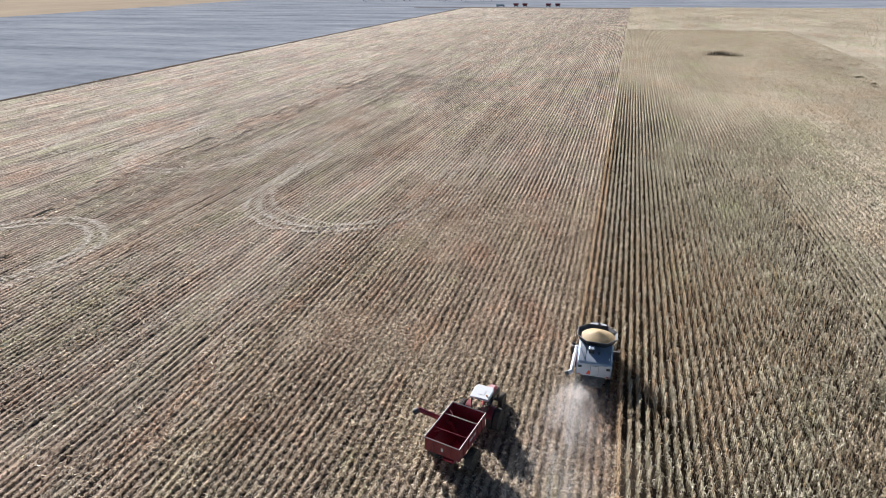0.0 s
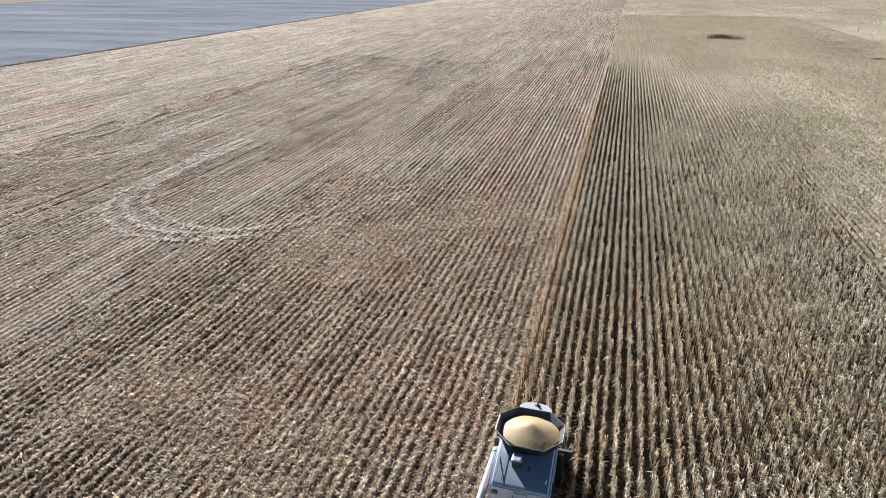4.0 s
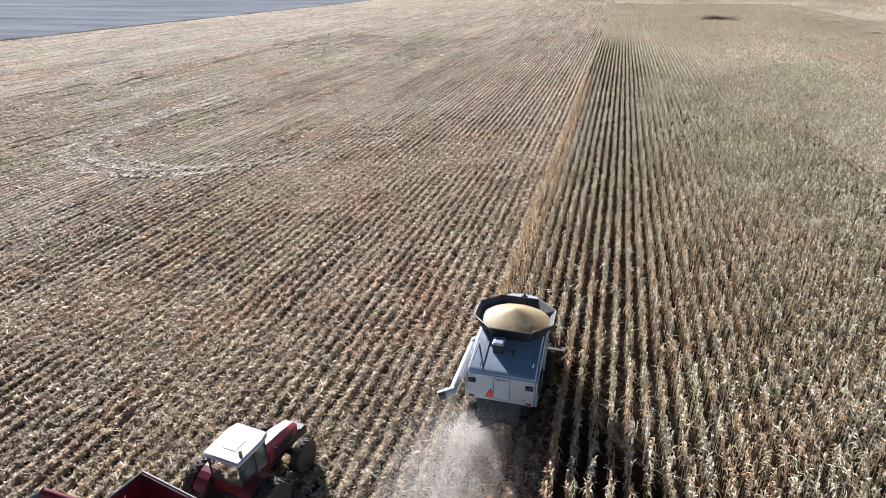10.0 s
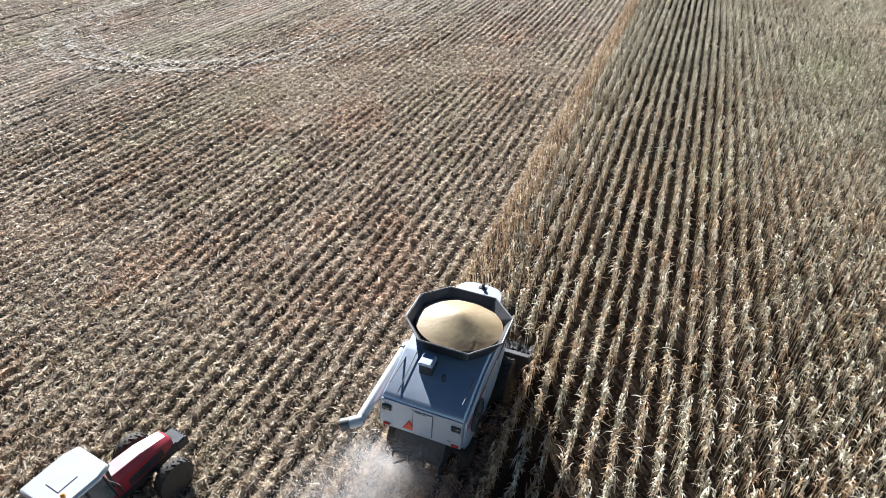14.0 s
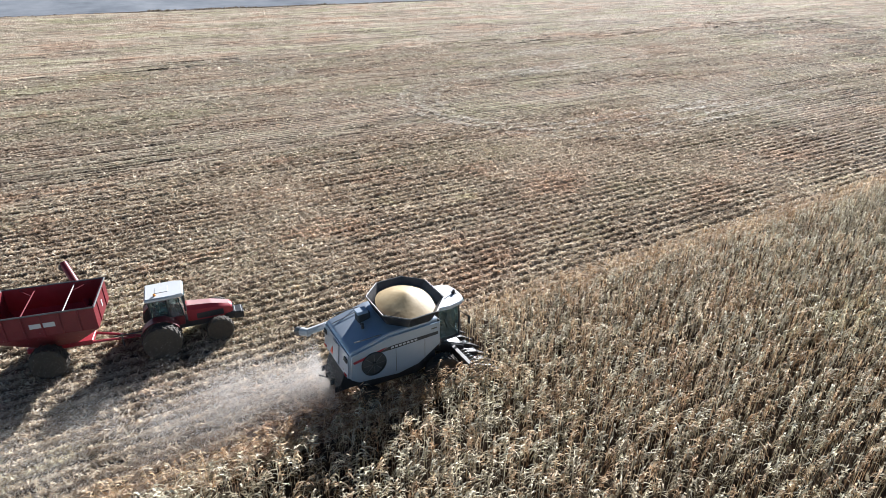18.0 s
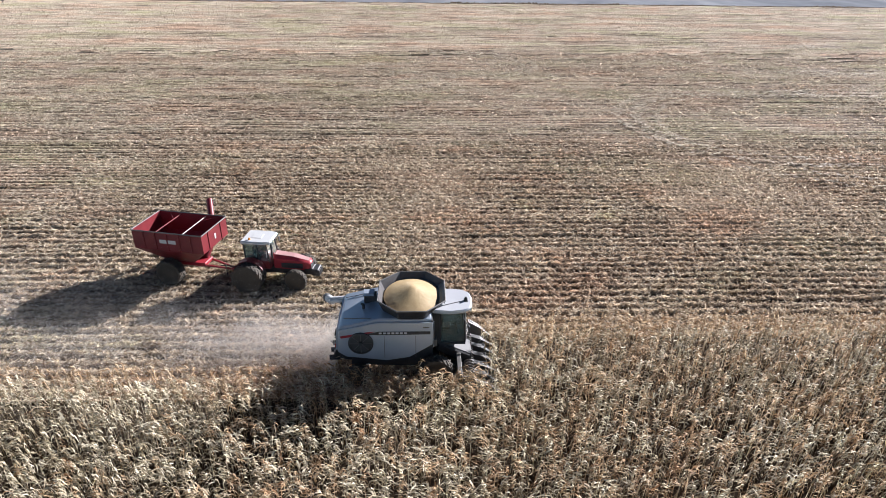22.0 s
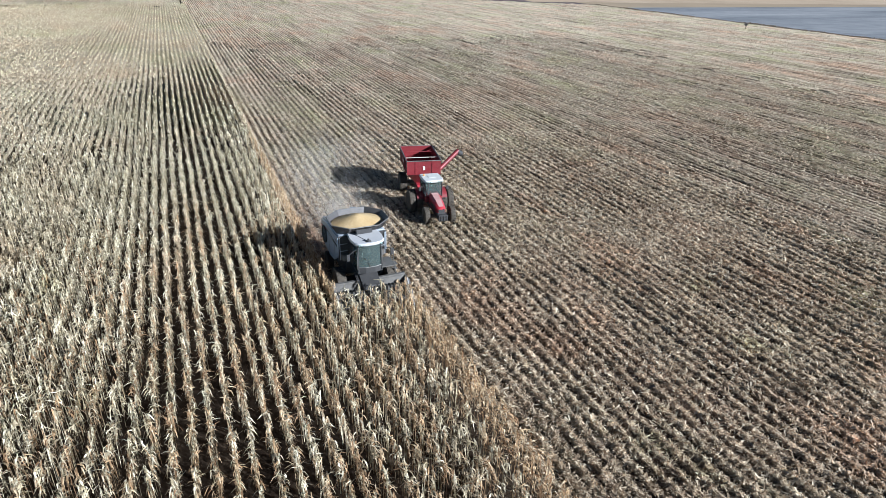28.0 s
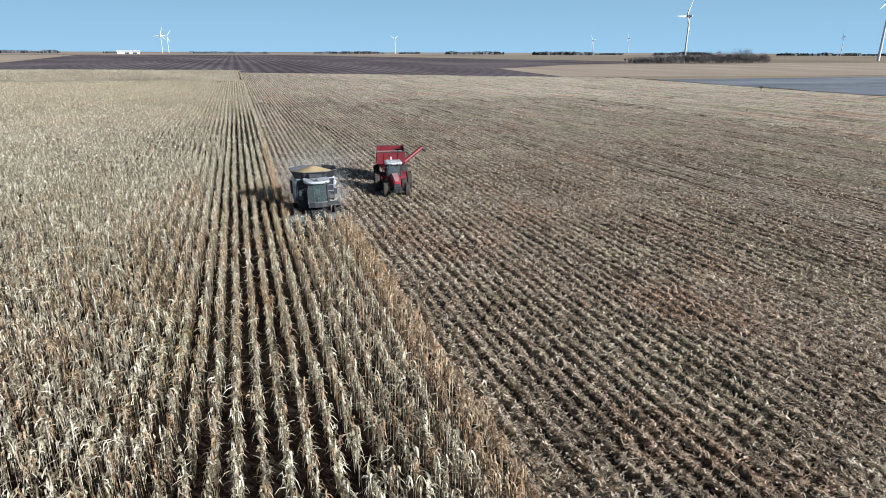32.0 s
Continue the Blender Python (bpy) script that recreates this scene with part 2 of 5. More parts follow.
M_DARK = field_material("dark_ploughed_soil", [(0.2, (0.085, 0.07, 0.073)), (0.55, (0.15, 0.125, 0.127)), (0.9, (0.25, 0.21, 0.20))], 0.012, 0.004, 0.3, 0.16)
M_TAN = field_material("pale_stubble", [(0.2, (0.35, 0.275, 0.20)), (0.6, (0.45, 0.36, 0.27)), (0.9, (0.54, 0.45, 0.35))], 0.02, 0.006, 0.3, 0.04)
M_PINK = field_material("far_pale_field", [(0.2, (0.30, 0.235, 0.19)), (0.6, (0.42, 0.335, 0.275)), (0.9, (0.50, 0.41, 0.34))], 0.004, 0.002, 0.05, 0.0)
M_VERGE = field_material("dry_grass_verge", [(0.2, (0.055, 0.046, 0.040)), (0.6, (0.115, 0.097, 0.080)), (0.9, (0.20, 0.17, 0.135))], 0.3, 0.1, 1.2)


def canopy_material():
    """The mass of dry corn tops: blond leaf flecks, rows and broad drifts of tone."""
    k = Nodes("far_corn_canopy")
    a = k.noise(3.6, 5, 0.8, k.pos(1, 1, 0.4))
    b = k.noise(0.03, 5, 0.6, k.pos(1, 0.5, 1))
    c = k.noise(1.25, 1, 0.5, k.pos(1.0, 0.02, 0.0))
    f = k.math("ADD", k.math("MULTIPLY_ADD", a, 1.5, -0.28), k.math("MULTIPLY_ADD", b, 0.6, -0.3))
    f = k.math("ADD", f, k.math("MULTIPLY_ADD", c, 0.3, -0.15))
    col = k.ramp(f, [(0.15, (0.15, 0.115, 0.088)), (0.40, (0.37, 0.315, 0.23)), (0.6, (0.565, 0.488, 0.37)), (0.9, (0.78, 0.70, 0.56))])
    tint = k.ramp(k.noise(0.06, 4, 0.65, k.pos(1, 0.55, 0.0)), [(0.34, (0.92, 1.0, 0.82)), (0.5, (1, 1, 1)), (0.66, (1.05, 0.94, 0.86))])
    col = k.mix(0.8, col, tint, "MULTIPLY")
    k.bump(a, 0.9, 0.3)
    return k.done(col, 1.0, 0, 0.0)


M_CANOPY = canopy_material()
# Silver base colour carries a painted-in blue of the reflected sky.
M_SILVER = worn("sky_tinted_silver", (0.40, 0.455, 0.53), (0.47, 0.52, 0.59), 0.9, 0.36, 0.4, 30, 0.03, 0.5, 0.07)
M_WHITE = worn("white_paint", (0.55, 0.56, 0.56), (0.63, 0.63, 0.62), 1.2, 0.4, 0.0, 30, 0.03, 0.5, 0.08)
M_ROOF = worn("pale_silver_paint", (0.52, 0.535, 0.565), (0.59, 0.60, 0.625), 0.9, 0.42, 0.15, 30, 0.03, 0.5, 0.1)
M_TANK = worn("dusty_black_steel", (0.04, 0.042, 0.05), (0.085, 0.087, 0.098), 1.2, 0.45, 0.2, 30, 0.05, 0.45, 0.16)
M_BLACK = worn("black_paint", (0.022, 0.024, 0.028), (0.045, 0.047, 0.052), 2.0, 0.5, 0.0, 30, 0.05, 0.4, 0.06)
M_GREY = worn("dark_grey_steel", (0.09, 0.095, 0.10), (0.16, 0.165, 0.17), 2.0, 0.5, 0.4, 30, 0.05, 0.4, 0.25)
M_TYRE = worn("tyre_rubber", (0.018, 0.018, 0.019), (0.035, 0.033, 0.03), 3.0, 0.8, 0.0, 40, 0.2, 0.3, 0.22)
M_RED = worn("red_paint", (0.28, 0.010, 0.026), (0.37, 0.018, 0.038), 1.0, 0.4, 0.0, 30, 0.03, 0.5, 0.09)
M_MAROON = worn("maroon_paint", (0.13, 0.0065, 0.015), (0.20, 0.011, 0.023), 1.0, 0.45, 0.0, 30, 0.04, 0.45, 0.08)
M_ORANGE = worn("orange_reflector", (0.85, 0.09, 0.03), (0.95, 0.13, 0.04), 1.0, 0.4, 0.0, 30, 0.0, 0.5, 0.04)
M_TAILRED = worn("red_lamp_lens", (0.5, 0.02, 0.015), (0.6, 0.03, 0.02), 1.0, 0.25, 0.0, 30, 0.0, 0.5, 0.04)
M_PALE_RED = worn("pale_red_paint", (0.40, 0.20, 0.20), (0.50, 0.30, 0.30), 1.0, 0.4, 0.0, 30, 0.03, 0.5, 0.2)
M_AMBER = worn("amber_lens", (0.75, 0.28, 0.03), (0.8, 0.33, 0.04), 1.0, 0.25, 0.0, 30, 0.0, 0.5, 0.04)
M_RIM = worn("cream_rim", (0.5, 0.49, 0.44), (0.62, 0.6, 0.54), 1.5, 0.5, 0.0, 30, 0.03, 0.4, 0.3)


def glass_material():
    k = Nodes("cab_glass")
    k.p.inputs["Transmission Weight"].default_value = 0.85
    k.p.inputs["IOR"].default_value = 1.45
    return k.done((0.34, 0.45, 0.44), 0.04, 0.0, 0.5)


def grain_material():
    k = Nodes("corn_grain")
    a = k.noise(55, 4, 0.7, k.pos(space="object"))
    b = k.noise(1.6, 4, 0.6, k.pos(space="object"))
    col = k.ramp(k.math("ADD", k.math("MULTIPLY", a, 0.6), k.math("MULTIPLY", b, 0.4)), [(0.25, (0.32, 0.21, 0.09)), (0.5, (0.465, 0.345, 0.182)), (0.75, (0.59, 0.47, 0.29))])
    k.bump(a, 0.25, 0.012)
    return k.done(col, 0.6, 0, 0.3)


def dust_material():
    """Airborne chaff specks: pale, matt, lit through."""
    k = Nodes("harvest_dust")
    k.done((0.82, 0.78, 0.73), 1.0, 0, 0.0)
    tl = k.t.nodes.new("ShaderNodeBsdfTranslucent")
    tl.inputs[0].default_value = (0.85, 0.81, 0.77, 1)
    half = k.n("ShaderNodeMixShader", Fac=0.5)
    k.link(k.p.outputs[0], half.inputs[1])
    k.link(tl.outputs[0], half.inputs[2])
    k.link(half.outputs[0], k.out.inputs[0])
    return k.m


M_GLASS, M_GRAIN, M_DUST = glass_material(), grain_material(), dust_material()


# ---- mesh helpers ----
def mesh_np(name, verts, faces, material):
    """A mesh from arrays of corners and of quads or triangles."""
    me = bpy.data.meshes.new(name)
    verts, faces = np.asarray(verts, np.float32).reshape(-1, 3), np.asarray(faces, np.int32)
    n, k = faces.shape
    me.vertices.add(len(verts))
    me.vertices.foreach_set("co", verts.ravel())
    me.loops.add(n * k)
    me.loops.foreach_set("vertex_index", faces.ravel())
    me.polygons.add(n)
    me.polygons.foreach_set("loop_start", np.arange(0, n * k, k, dtype=np.int32))
    me.polygons.foreach_set("loop_total", np.full(n, k, np.int32))
    me.update(calc_edges=True)
    me.materials.append(material)
    return me


def part(name, bm, material, parent=None, label="", at=None, smooth=False):
    me = bpy.data.meshes.new(name)
    bmesh.ops.recalc_face_normals(bm, faces=bm.faces)
    bm.to_mesh(me)
    bm.free()
    me.materials.append(material)
    if smooth:
        me.polygons.foreach_set("use_smooth", [True] * len(me.polygons))
        me.set_sharp_from_angle(angle=radians(38))
    ob = new(name, me)
    if at is not None:
        ob.matrix_basis = at
    if parent is not None:
        ob.parent = parent
    return tagged(ob, label)


def box(x0, x1, y0, y1, z0, z1, bevel=0.02, bm=None):
    own = bm or bmesh.new()
    made = bmesh.ops.create_cube(own, size=1.0, matrix=Matrix.Translation(((x0 + x1) / 2, (y0 + y1) / 2, (z0 + z1) / 2)) @ Matrix.Diagonal((abs(x1 - x0), abs(y1 - y0), abs(z1 - z0), 1)))
    if bevel:
        es = {e for v in made["verts"] for e in v.link_edges}
        bmesh.ops.bevel(own, geom=list(es), offset=min(bevel, 0.45 * min(abs(x1 - x0), abs(y1 - y0), abs(z1 - z0))), segments=1, affect="EDGES")
    return own


def prism(profile, lo, hi, axis="x", bevel=0.02):
    """A side profile (pairs) drawn out from lo to hi along an axis: x takes (y, z), y takes (x, z), z takes (x, y)."""
    bm = bmesh.new()
    put = {"x": lambda a, b, w: (w, a, b), "y": lambda a, b, w: (a, w, b), "z": lambda a, b, w: (a, b, w)}[axis]
    v0 = [bm.verts.new(put(a, b, lo)) for a, b in profile]
    v1 = [bm.verts.new(put(a, b, hi)) for a, b in profile]
    n = len(profile)
    bm.faces.new(v0)
    bm.faces.new(v1[::-1])
    for i in range(n):
        bm.faces.new((v0[i], v1[i], v1[(i + 1) % n], v0[(i + 1) % n]))
    if bevel:
        bmesh.ops.bevel(bm, geom=list(bm.edges), offset=bevel, segments=1, affect="EDGES")
    return bm


def tube(a, b, r0, r1=None, n=12, caps=True, bm=None):
    own = bm or bmesh.new()
    a, b = Vector(a), Vector(b)
    d = b - a
    m = Matrix.Translation((a + b) / 2) @ d.to_track_quat("Z", "Y").to_matrix().to_4x4()
    bmesh.ops.create_cone(own, cap_ends=caps, segments=n, radius1=r0, radius2=r0 if r1 is None else r1, depth=d.length, matrix=m)
    return own


def lathe(profile, n=28, axis="x"):
    """Turns a profile of (radius, offset) round an axis."""
    bm = bmesh.new()
    rings = []
    for r, w in profile:
        ring = []
        for i in range(n):
            c, s = math.cos(2 * math.pi * i / n), math.sin(2 * math.pi * i / n)
            ring.append(bm.verts.new({"x": (w, r * c, r * s), "z": (r * c, r * s, w)}[axis]))
        rings.append(ring)
    for p, q in zip(rings, rings[1:]):
        for i in range(n):
            bm.faces.new((p[i], q[i], q[(i + 1) % n], p[(i + 1) % n]))
    for ring in (rings[0], rings[-1]):
        bm.faces.new(ring)
    return bm


def wheel(name, r, w, centre, parent, rim_mat, rim_r=0.55, lugs=22, label=""):
    """Tractor wheel on the x axis: tyre with lugs, dished rim and hub."""
    root = part(name, lathe([(0.14 * r, -w * 0.30), (0.16 * r, w * 0.30)], 14), M_GREY, parent, label, pose(*centre))
    tyre = lathe([(r * rim_r, -w * 0.42), (r * 0.8, -w * 0.5), (r * 0.94, -w * 0.45), (r * 0.97, -w * 0.2), (r * 0.97, w * 0.2), (r * 0.94, w * 0.45), (r * 0.8, w * 0.5), (r * rim_r, w * 0.42)], 32)
    part("tyre", tyre, M_TYRE, root)
    for i in range(lugs):
        for sgn in (-1, 1):
            a = 2 * math.pi * (i + (0.5 if sgn > 0 else 0)) / lugs
            m = Matrix.Rotation(a, 4, "X") @ Matrix.Translation((sgn * w * 0.24, 0, r * 0.975)) @ Matrix.Rotation(sgn * 0.6, 4, "Z") 
            if i == 0 and sgn < 0:
                bar = part("tread_lug", box(-w * 0.25, w * 0.25, -r * 0.035, r * 0.035, -r * 0.03, r * 0.03, 0), M_TYRE, root, at=m)
            else:
                twin = tagged(new("tread_lug", bar.data))
                twin.parent, twin.matrix_basis = root, m
    rim = lathe([(r * rim_r, -w * 0.40), (r * rim_r * 0.9, -w * 0.30), (r * rim_r * 0.45, -w * 0.12), (r * rim_r * 0.45, w * 0.12), (r * rim_r * 0.9, w * 0.30), (r * rim_r, w * 0.40)], 24)
    part("rim", rim, rim_mat, root)
    return root


# ---- ground and fields ----
def sheet(name, pts, z, material, label, category="field"):
    bm = bmesh.new()
    for ring in (pts if isinstance(pts[0][0], tuple) else [pts]):
        bm.faces.new([bm.verts.new((x, y, z)) for x, y in ring])
    bmesh.ops.triangulate(bm, faces=bm.faces)
    return tagged(part(name, bm, material), label, category, kind="structure")


X_EDGE = -196.0                                 # far boundary of the harvested field
X_CUT = 2.25                                    # right end of the cutting width; the crop ahead starts at -X_CUT
Y_HEAD = 3.75                                    # front of the corn header
sheet("ground", [(-4500, -4500), (4500, -4500), (4500, 4500), (-4500, 4500)], -0.10, M_LAND, "broad flat farmland reaching to the horizon", "ground")
sheet("harvested_field", [(-193, 700), (X_EDGE + 2, -240), (-170, -258), (11, -375), (11, 700)], 0.0, M_STUBBLE, "harvested corn stubble covered in pale residue rows")
sheet("crop_soil", [[(X_CUT + 0.05, -374), (11.5, -375), (146, -412), (420, -470), (420, 700), (X_CUT + 0.05, 700)], [(-X_CUT + 0.15, Y_HEAD - 0.2), (X_CUT + 0.04, Y_HEAD - 0.2), (X_CUT + 0.04, 700), (-X_CUT + 0.15, 700)]], 0.03, M_SOIL, "near-black soil between standing corn rows, row shade in its colour")
sheet("tilled_field", [(X_EDGE - 1, -225), (X_EDGE - 1, 880), (-640, 700), (-640, -215)], -0.05, M_TILLED, "grey tilled soil field with faint streaks, bluish sky sheen in its colour")
sheet("field_verge", [(X_EDGE - 1.5, 700), (X_EDGE - 1.5, -245), (X_EDGE + 2.0, -245), (X_EDGE + 3, 700)], 0.03, M_VERGE, "narrow dry grass verge between two fields", "verge")
sheet("ploughed_field", [(-196, -244), (-170, -263), (11, -380), (146, -417), (420, -475), (420, -640), (235, -700), (390, -1800), (-150, -1900), (-560, -660), (-330, -545), (-200, -425)], -0.04, M_DARK, "dark brown ploughed field with faint furrows")
sheet("pale_field", [(-172, -265), (-200, -418), (-330, -538), (-650, -590), (-1200, -620), (-1200, -235), (-390, -238)], -0.03, M_TAN, "pale tan cut stubble field")
sheet("pale_field", [(420, -655), (240, -708), (390, -1780), (1500, -1750), (1500, -640)], -0.045, M_TAN, "pale tan cut stubble field")
sheet("distant_field", [(-2400, -2100), (2400, -2000), (2400, -3300), (-2400, -3300)], -0.06, M_PINK, "far pale pinkish harvested field")
sheet("grey_field", [(-640, 730), (-120, 722), (420, 715), (1500, 730), (1500, 1250), (-640, 1250)], -0.04, M_TILLED, "grey bare soil field beyond the corn, bluish sky sheen in its colour")
sheet("headland_track", [(-260, 704), (420, 702), (420, 712), (-260, 714)], -0.02, M_VERGE, "dry grass strip at the end of the field", "verge")

# ---- standing corn ----
rng = np.random.default_rng(7)


TABLE = rng.random((256, 256))


def value_noise(x, y, sx, sy, dx=0.0):
    """Smooth noise from 0 to 1, sx and sy cells to the metre."""
    u, v = x * sx + 91.7 + dx, y * sy + 37.3 + 3.1 * dx
    i, j = np.floor(u).astype(int), np.floor(v).astype(int)
    a, b = u - i, v - j
    a, b = a * a * (3 - 2 * a), b * b * (3 - 2 * b)
    t = lambda p, q: TABLE[p % 256, q % 256]
    return (t(i, j) * (1 - a) + t(i + 1, j) * a) * (1 - b) + (t(i, j + 1) * (1 - a) + t(i + 1, j + 1) * a) * b


def in_crop(x, y):
    return (x > X_CUT) | ((y > Y_HEAD) & (x > -X_CUT))


def row_points(x0, x1, y0, y1, step):
    """Plants in rows along y; the gap in the stand round the wet spot stays open."""
    rows = np.arange(math.floor(x0 / ROW), math.ceil(x1 / ROW)) * ROW + ROW / 2
    ys = np.arange(y0, y1, step)
    x, y = [a.ravel() for a in np.meshgrid(rows, ys)]
    x = x + rng.normal(0, 0.05, x.size)
    y = y + rng.uniform(-0.45, 0.45, y.size) * step
    ok = in_crop(x, y) & (x >= x0) & (x < x1) & (rng.random(x.size) > 0.08)
    return x[ok], y[ok]


def strips(base, phi, spine_r, spine_z, width, twist):
    """Blades: base (n,3), heading phi (n), spine offsets (n,k) outwards and up, half widths (n,k)."""
    n, k = spine_r.shape
    c, s = np.cos(phi)[:, None], np.sin(phi)[:, None]
    px = base[:, 0:1] + spine_r * c
    py = base[:, 1:2] + spine_r * s
    pz = base[:, 2:3] + spine_z
    wx, wy, wz = -s * np.cos(twist), c * np.cos(twist), np.sin(twist)
    v = np.empty((n, k, 2, 3), np.float32)
    for j, sg in enumerate((-1, 1)):
        v[:, :, j, 0] = px + sg * width * wx
        v[:, :, j, 1] = py + sg * width * wy
        v[:, :, j, 2] = pz + sg * width * wz
    idx = np.arange(n * k * 2).reshape(n, k, 2)
    f = np.stack([idx[:, :-1, 0], idx[:, :-1, 1], idx[:, 1:, 1], idx[:, 1:, 0]], -1).reshape(-1, 4)
    return v.reshape(-1, 3), f


def corn(name, x, y, material, label, leaves=7, segs=4, wide=1.0, stalk=True, height=2.05):
    n = x.size
    hgt = height * rng.normal(1.0, 0.085, n) * (0.86 + 0.28 * value_noise(x, y, 1.7, 1.9, 21.0))
    lean = rng.normal(0, 0.09, (n, 2))
    V, F, off = [], [], 0

    def add(v, f):
        nonlocal off
        V.append(v)
        F.append(f + off)
        off += len(v)

    def on_stalk(i, t):
        return np.stack([x[i] + lean[i, 0] * t * t, y[i] + lean[i, 1] * t * t, t * hgt[i]], -1)

    if stalk:
        i = np.arange(n)
        p = np.stack([on_stalk(i, np.full(n, tt)) for tt in (0.0, 0.55, 1.0)], 1)
        ang = rng.uniform(0, 3.14, n)
        d = np.stack([np.cos(ang), np.sin(ang), 0 * ang], -1)[:, None, :]
        w = (np.array([0.013, 0.009, 0.004]) * wide)[None, :, None]
        v = np.stack([p - d * w, p + d * w], 2).reshape(-1, 3)
        idx = np.arange(n * 6).reshape(n, 3, 2)
        add(v, np.stack([idx[:, :-1, 0], idx[:, :-1, 1], idx[:, 1:, 1], idx[:, 1:, 0]], -1).reshape(-1, 4))
    i = np.repeat(np.arange(n), leaves)
    lv = np.tile(np.arange(leaves), n)
    t0 = 0.53 + 0.46 * np.clip((lv + rng.uniform(-0.4, 0.6, i.size)) / leaves, 0, 1) ** 0.65
    base = on_stalk(i, t0)
    phi = (lv % 2) * math.pi + np.repeat(rng.normal(1.57, 0.38, n), leaves) + rng.normal(0, 0.3, i.size)
    flat = rng.random(i.size) < 0.40                       # spreading blades; the rest are curled and hang
    phi = np.where(flat, phi + rng.normal(0, 0.55, i.size), phi)
    L = np.where(flat, rng.uniform(0.28, 0.58, i.size), rng.uniform(0.2, 0.5, i.size)) * (1.12 - 0.5 * np.abs(t0 - 0.65)) * wide ** 0.35
    s = np.linspace(0, 1, segs)[None, :]
    rise = np.where(flat, rng.uniform(0.0, 0.55, i.size), rng.uniform(0.25, 0.95, i.size))[:, None]
    droop = np.where(flat, rng.uniform(0.2, 0.9, i.size), rng.uniform(0.7, 1.6, i.size))[:, None]
    reach = np.where(flat, rng.uniform(0.7, 1.0, i.size), rng.uniform(0.45, 0.95, i.size))[:, None]
    r = L[:, None] * reach * (s - 0.22 * s * s * droop)
    z = L[:, None] * (rise * s - droop * s * s) + rng.normal(0, 0.02, (i.size, segs))
    w = wide * (np.where(flat, 0.018, 0.026)[:, None] * np.clip(1.05 - 0.85 * s ** 2.2, 0.15, 1)) * (rng.uniform(0.6, 1.3, i.size) * (0.35 + 0.85 * t0))[:, None]
    tw = rng.normal(0, 0.45, i.size)[:, None] + s * rng.normal(0, 0.9, i.size)[:, None]
    add(*strips(base, phi, r, z, w, tw))
    if stalk:
        # husked ear hanging at mid height
        i = np.flatnonzero(rng.random(n) < 0.7)
        base = on_stalk(i, rng.uniform(0.42, 0.56, i.size))
        phi = rng.uniform(0, 6.28, i.size)
        s = np.linspace(0, 1, 3)[None, :]
        add(*strips(base, phi, 0.05 + 0.06 * np.sin(s * 2.6) + 0 * base[:, :1], -0.22 * s, 0.038 * np.array([[0.6, 1.1, 0.4]]) + 0 * base[:, :1], np.full((i.size, 1), 0.8) + 0 * s))
    ob = new(name, mesh_np(name, np.concatenate(V), np.concatenate(F), material))
    return tagged(ob, label, "corn", kind="stuff")


NEAR = (-2.3, 34.0, -36.0, 98.0)
CORE = (-2.3, 19.5, -20.0, 44.0)                # full plants only; outwards they thin out into coarser ones


def full_share(x, y):
    return np.clip(np.minimum.reduce([(NEAR[3] - y) / 54, (NEAR[1] - x) / 14.5, (y - NEAR[2]) / 16]), 0, 1)


px, py = row_points(*NEAR, 0.19)
keep = rng.random(px.size) < full_share(px, py)
px, py = px[keep], py[keep]
edge = ((px < -X_CUT + 2 * ROW) & (py > Y_HEAD)) | ((px < X_CUT + ROW) & (py < Y_HEAD)) | (rng.random(px.size) < 0.62 * (1 - np.hypot((px - 6) / 22, (py - 13) / 32)))
corn("standing_corn", px[~edge], py[~edge], M_LEAF, "standing dry ripe corn plants in straight rows", 13, 3)
corn("standing_corn_edge", px[edge], py[edge], M_EDGE, "browner dry corn plants along the cut edge", 13, 3)

def beyond(x, y, z):
    return ~((x > z[0]) & (x < z[1]) & (y > z[2]) & (y < z[3]))


MID = (-2.3, 48.0, -62.0, 122.0)
wet = lambda x, y: np.hypot((x - 42 + 2 * np.sin(y * 0.9)) / 6.5, (y - 262 + 1.2 * np.sin(x * 0.6)) / 2.6) < 1
mx, my = row_points(*MID, 0.36)
keep = (rng.random(mx.size) < np.clip(np.minimum.reduce([(MID[3] - my) / 52 + 0.1, (MID[1] - mx) / 20 + 0.1, (my - MID[2]) / 35 + 0.1]), 0, 1) * (1 - full_share(mx, my)))
mx, my = mx[keep], my[keep]
brown = (mx < -X_CUT + 2 * ROW) & (my > Y_HEAD)
corn("standing_corn", mx[~brown], my[~brown], M_LEAF, "standing dry corn plants further off in rows", 7, 3, 1.45, False)
corn("standing_corn_edge", mx[brown], my[brown], M_EDGE, "browner dry corn along the cut edge further off", 9, 3, 1.6, False)

def row_profile(x):
    """1 on a crop row, 0 midway between two."""
    return 0.5 - 0.5 * np.cos(2 * np.pi * x / ROW)


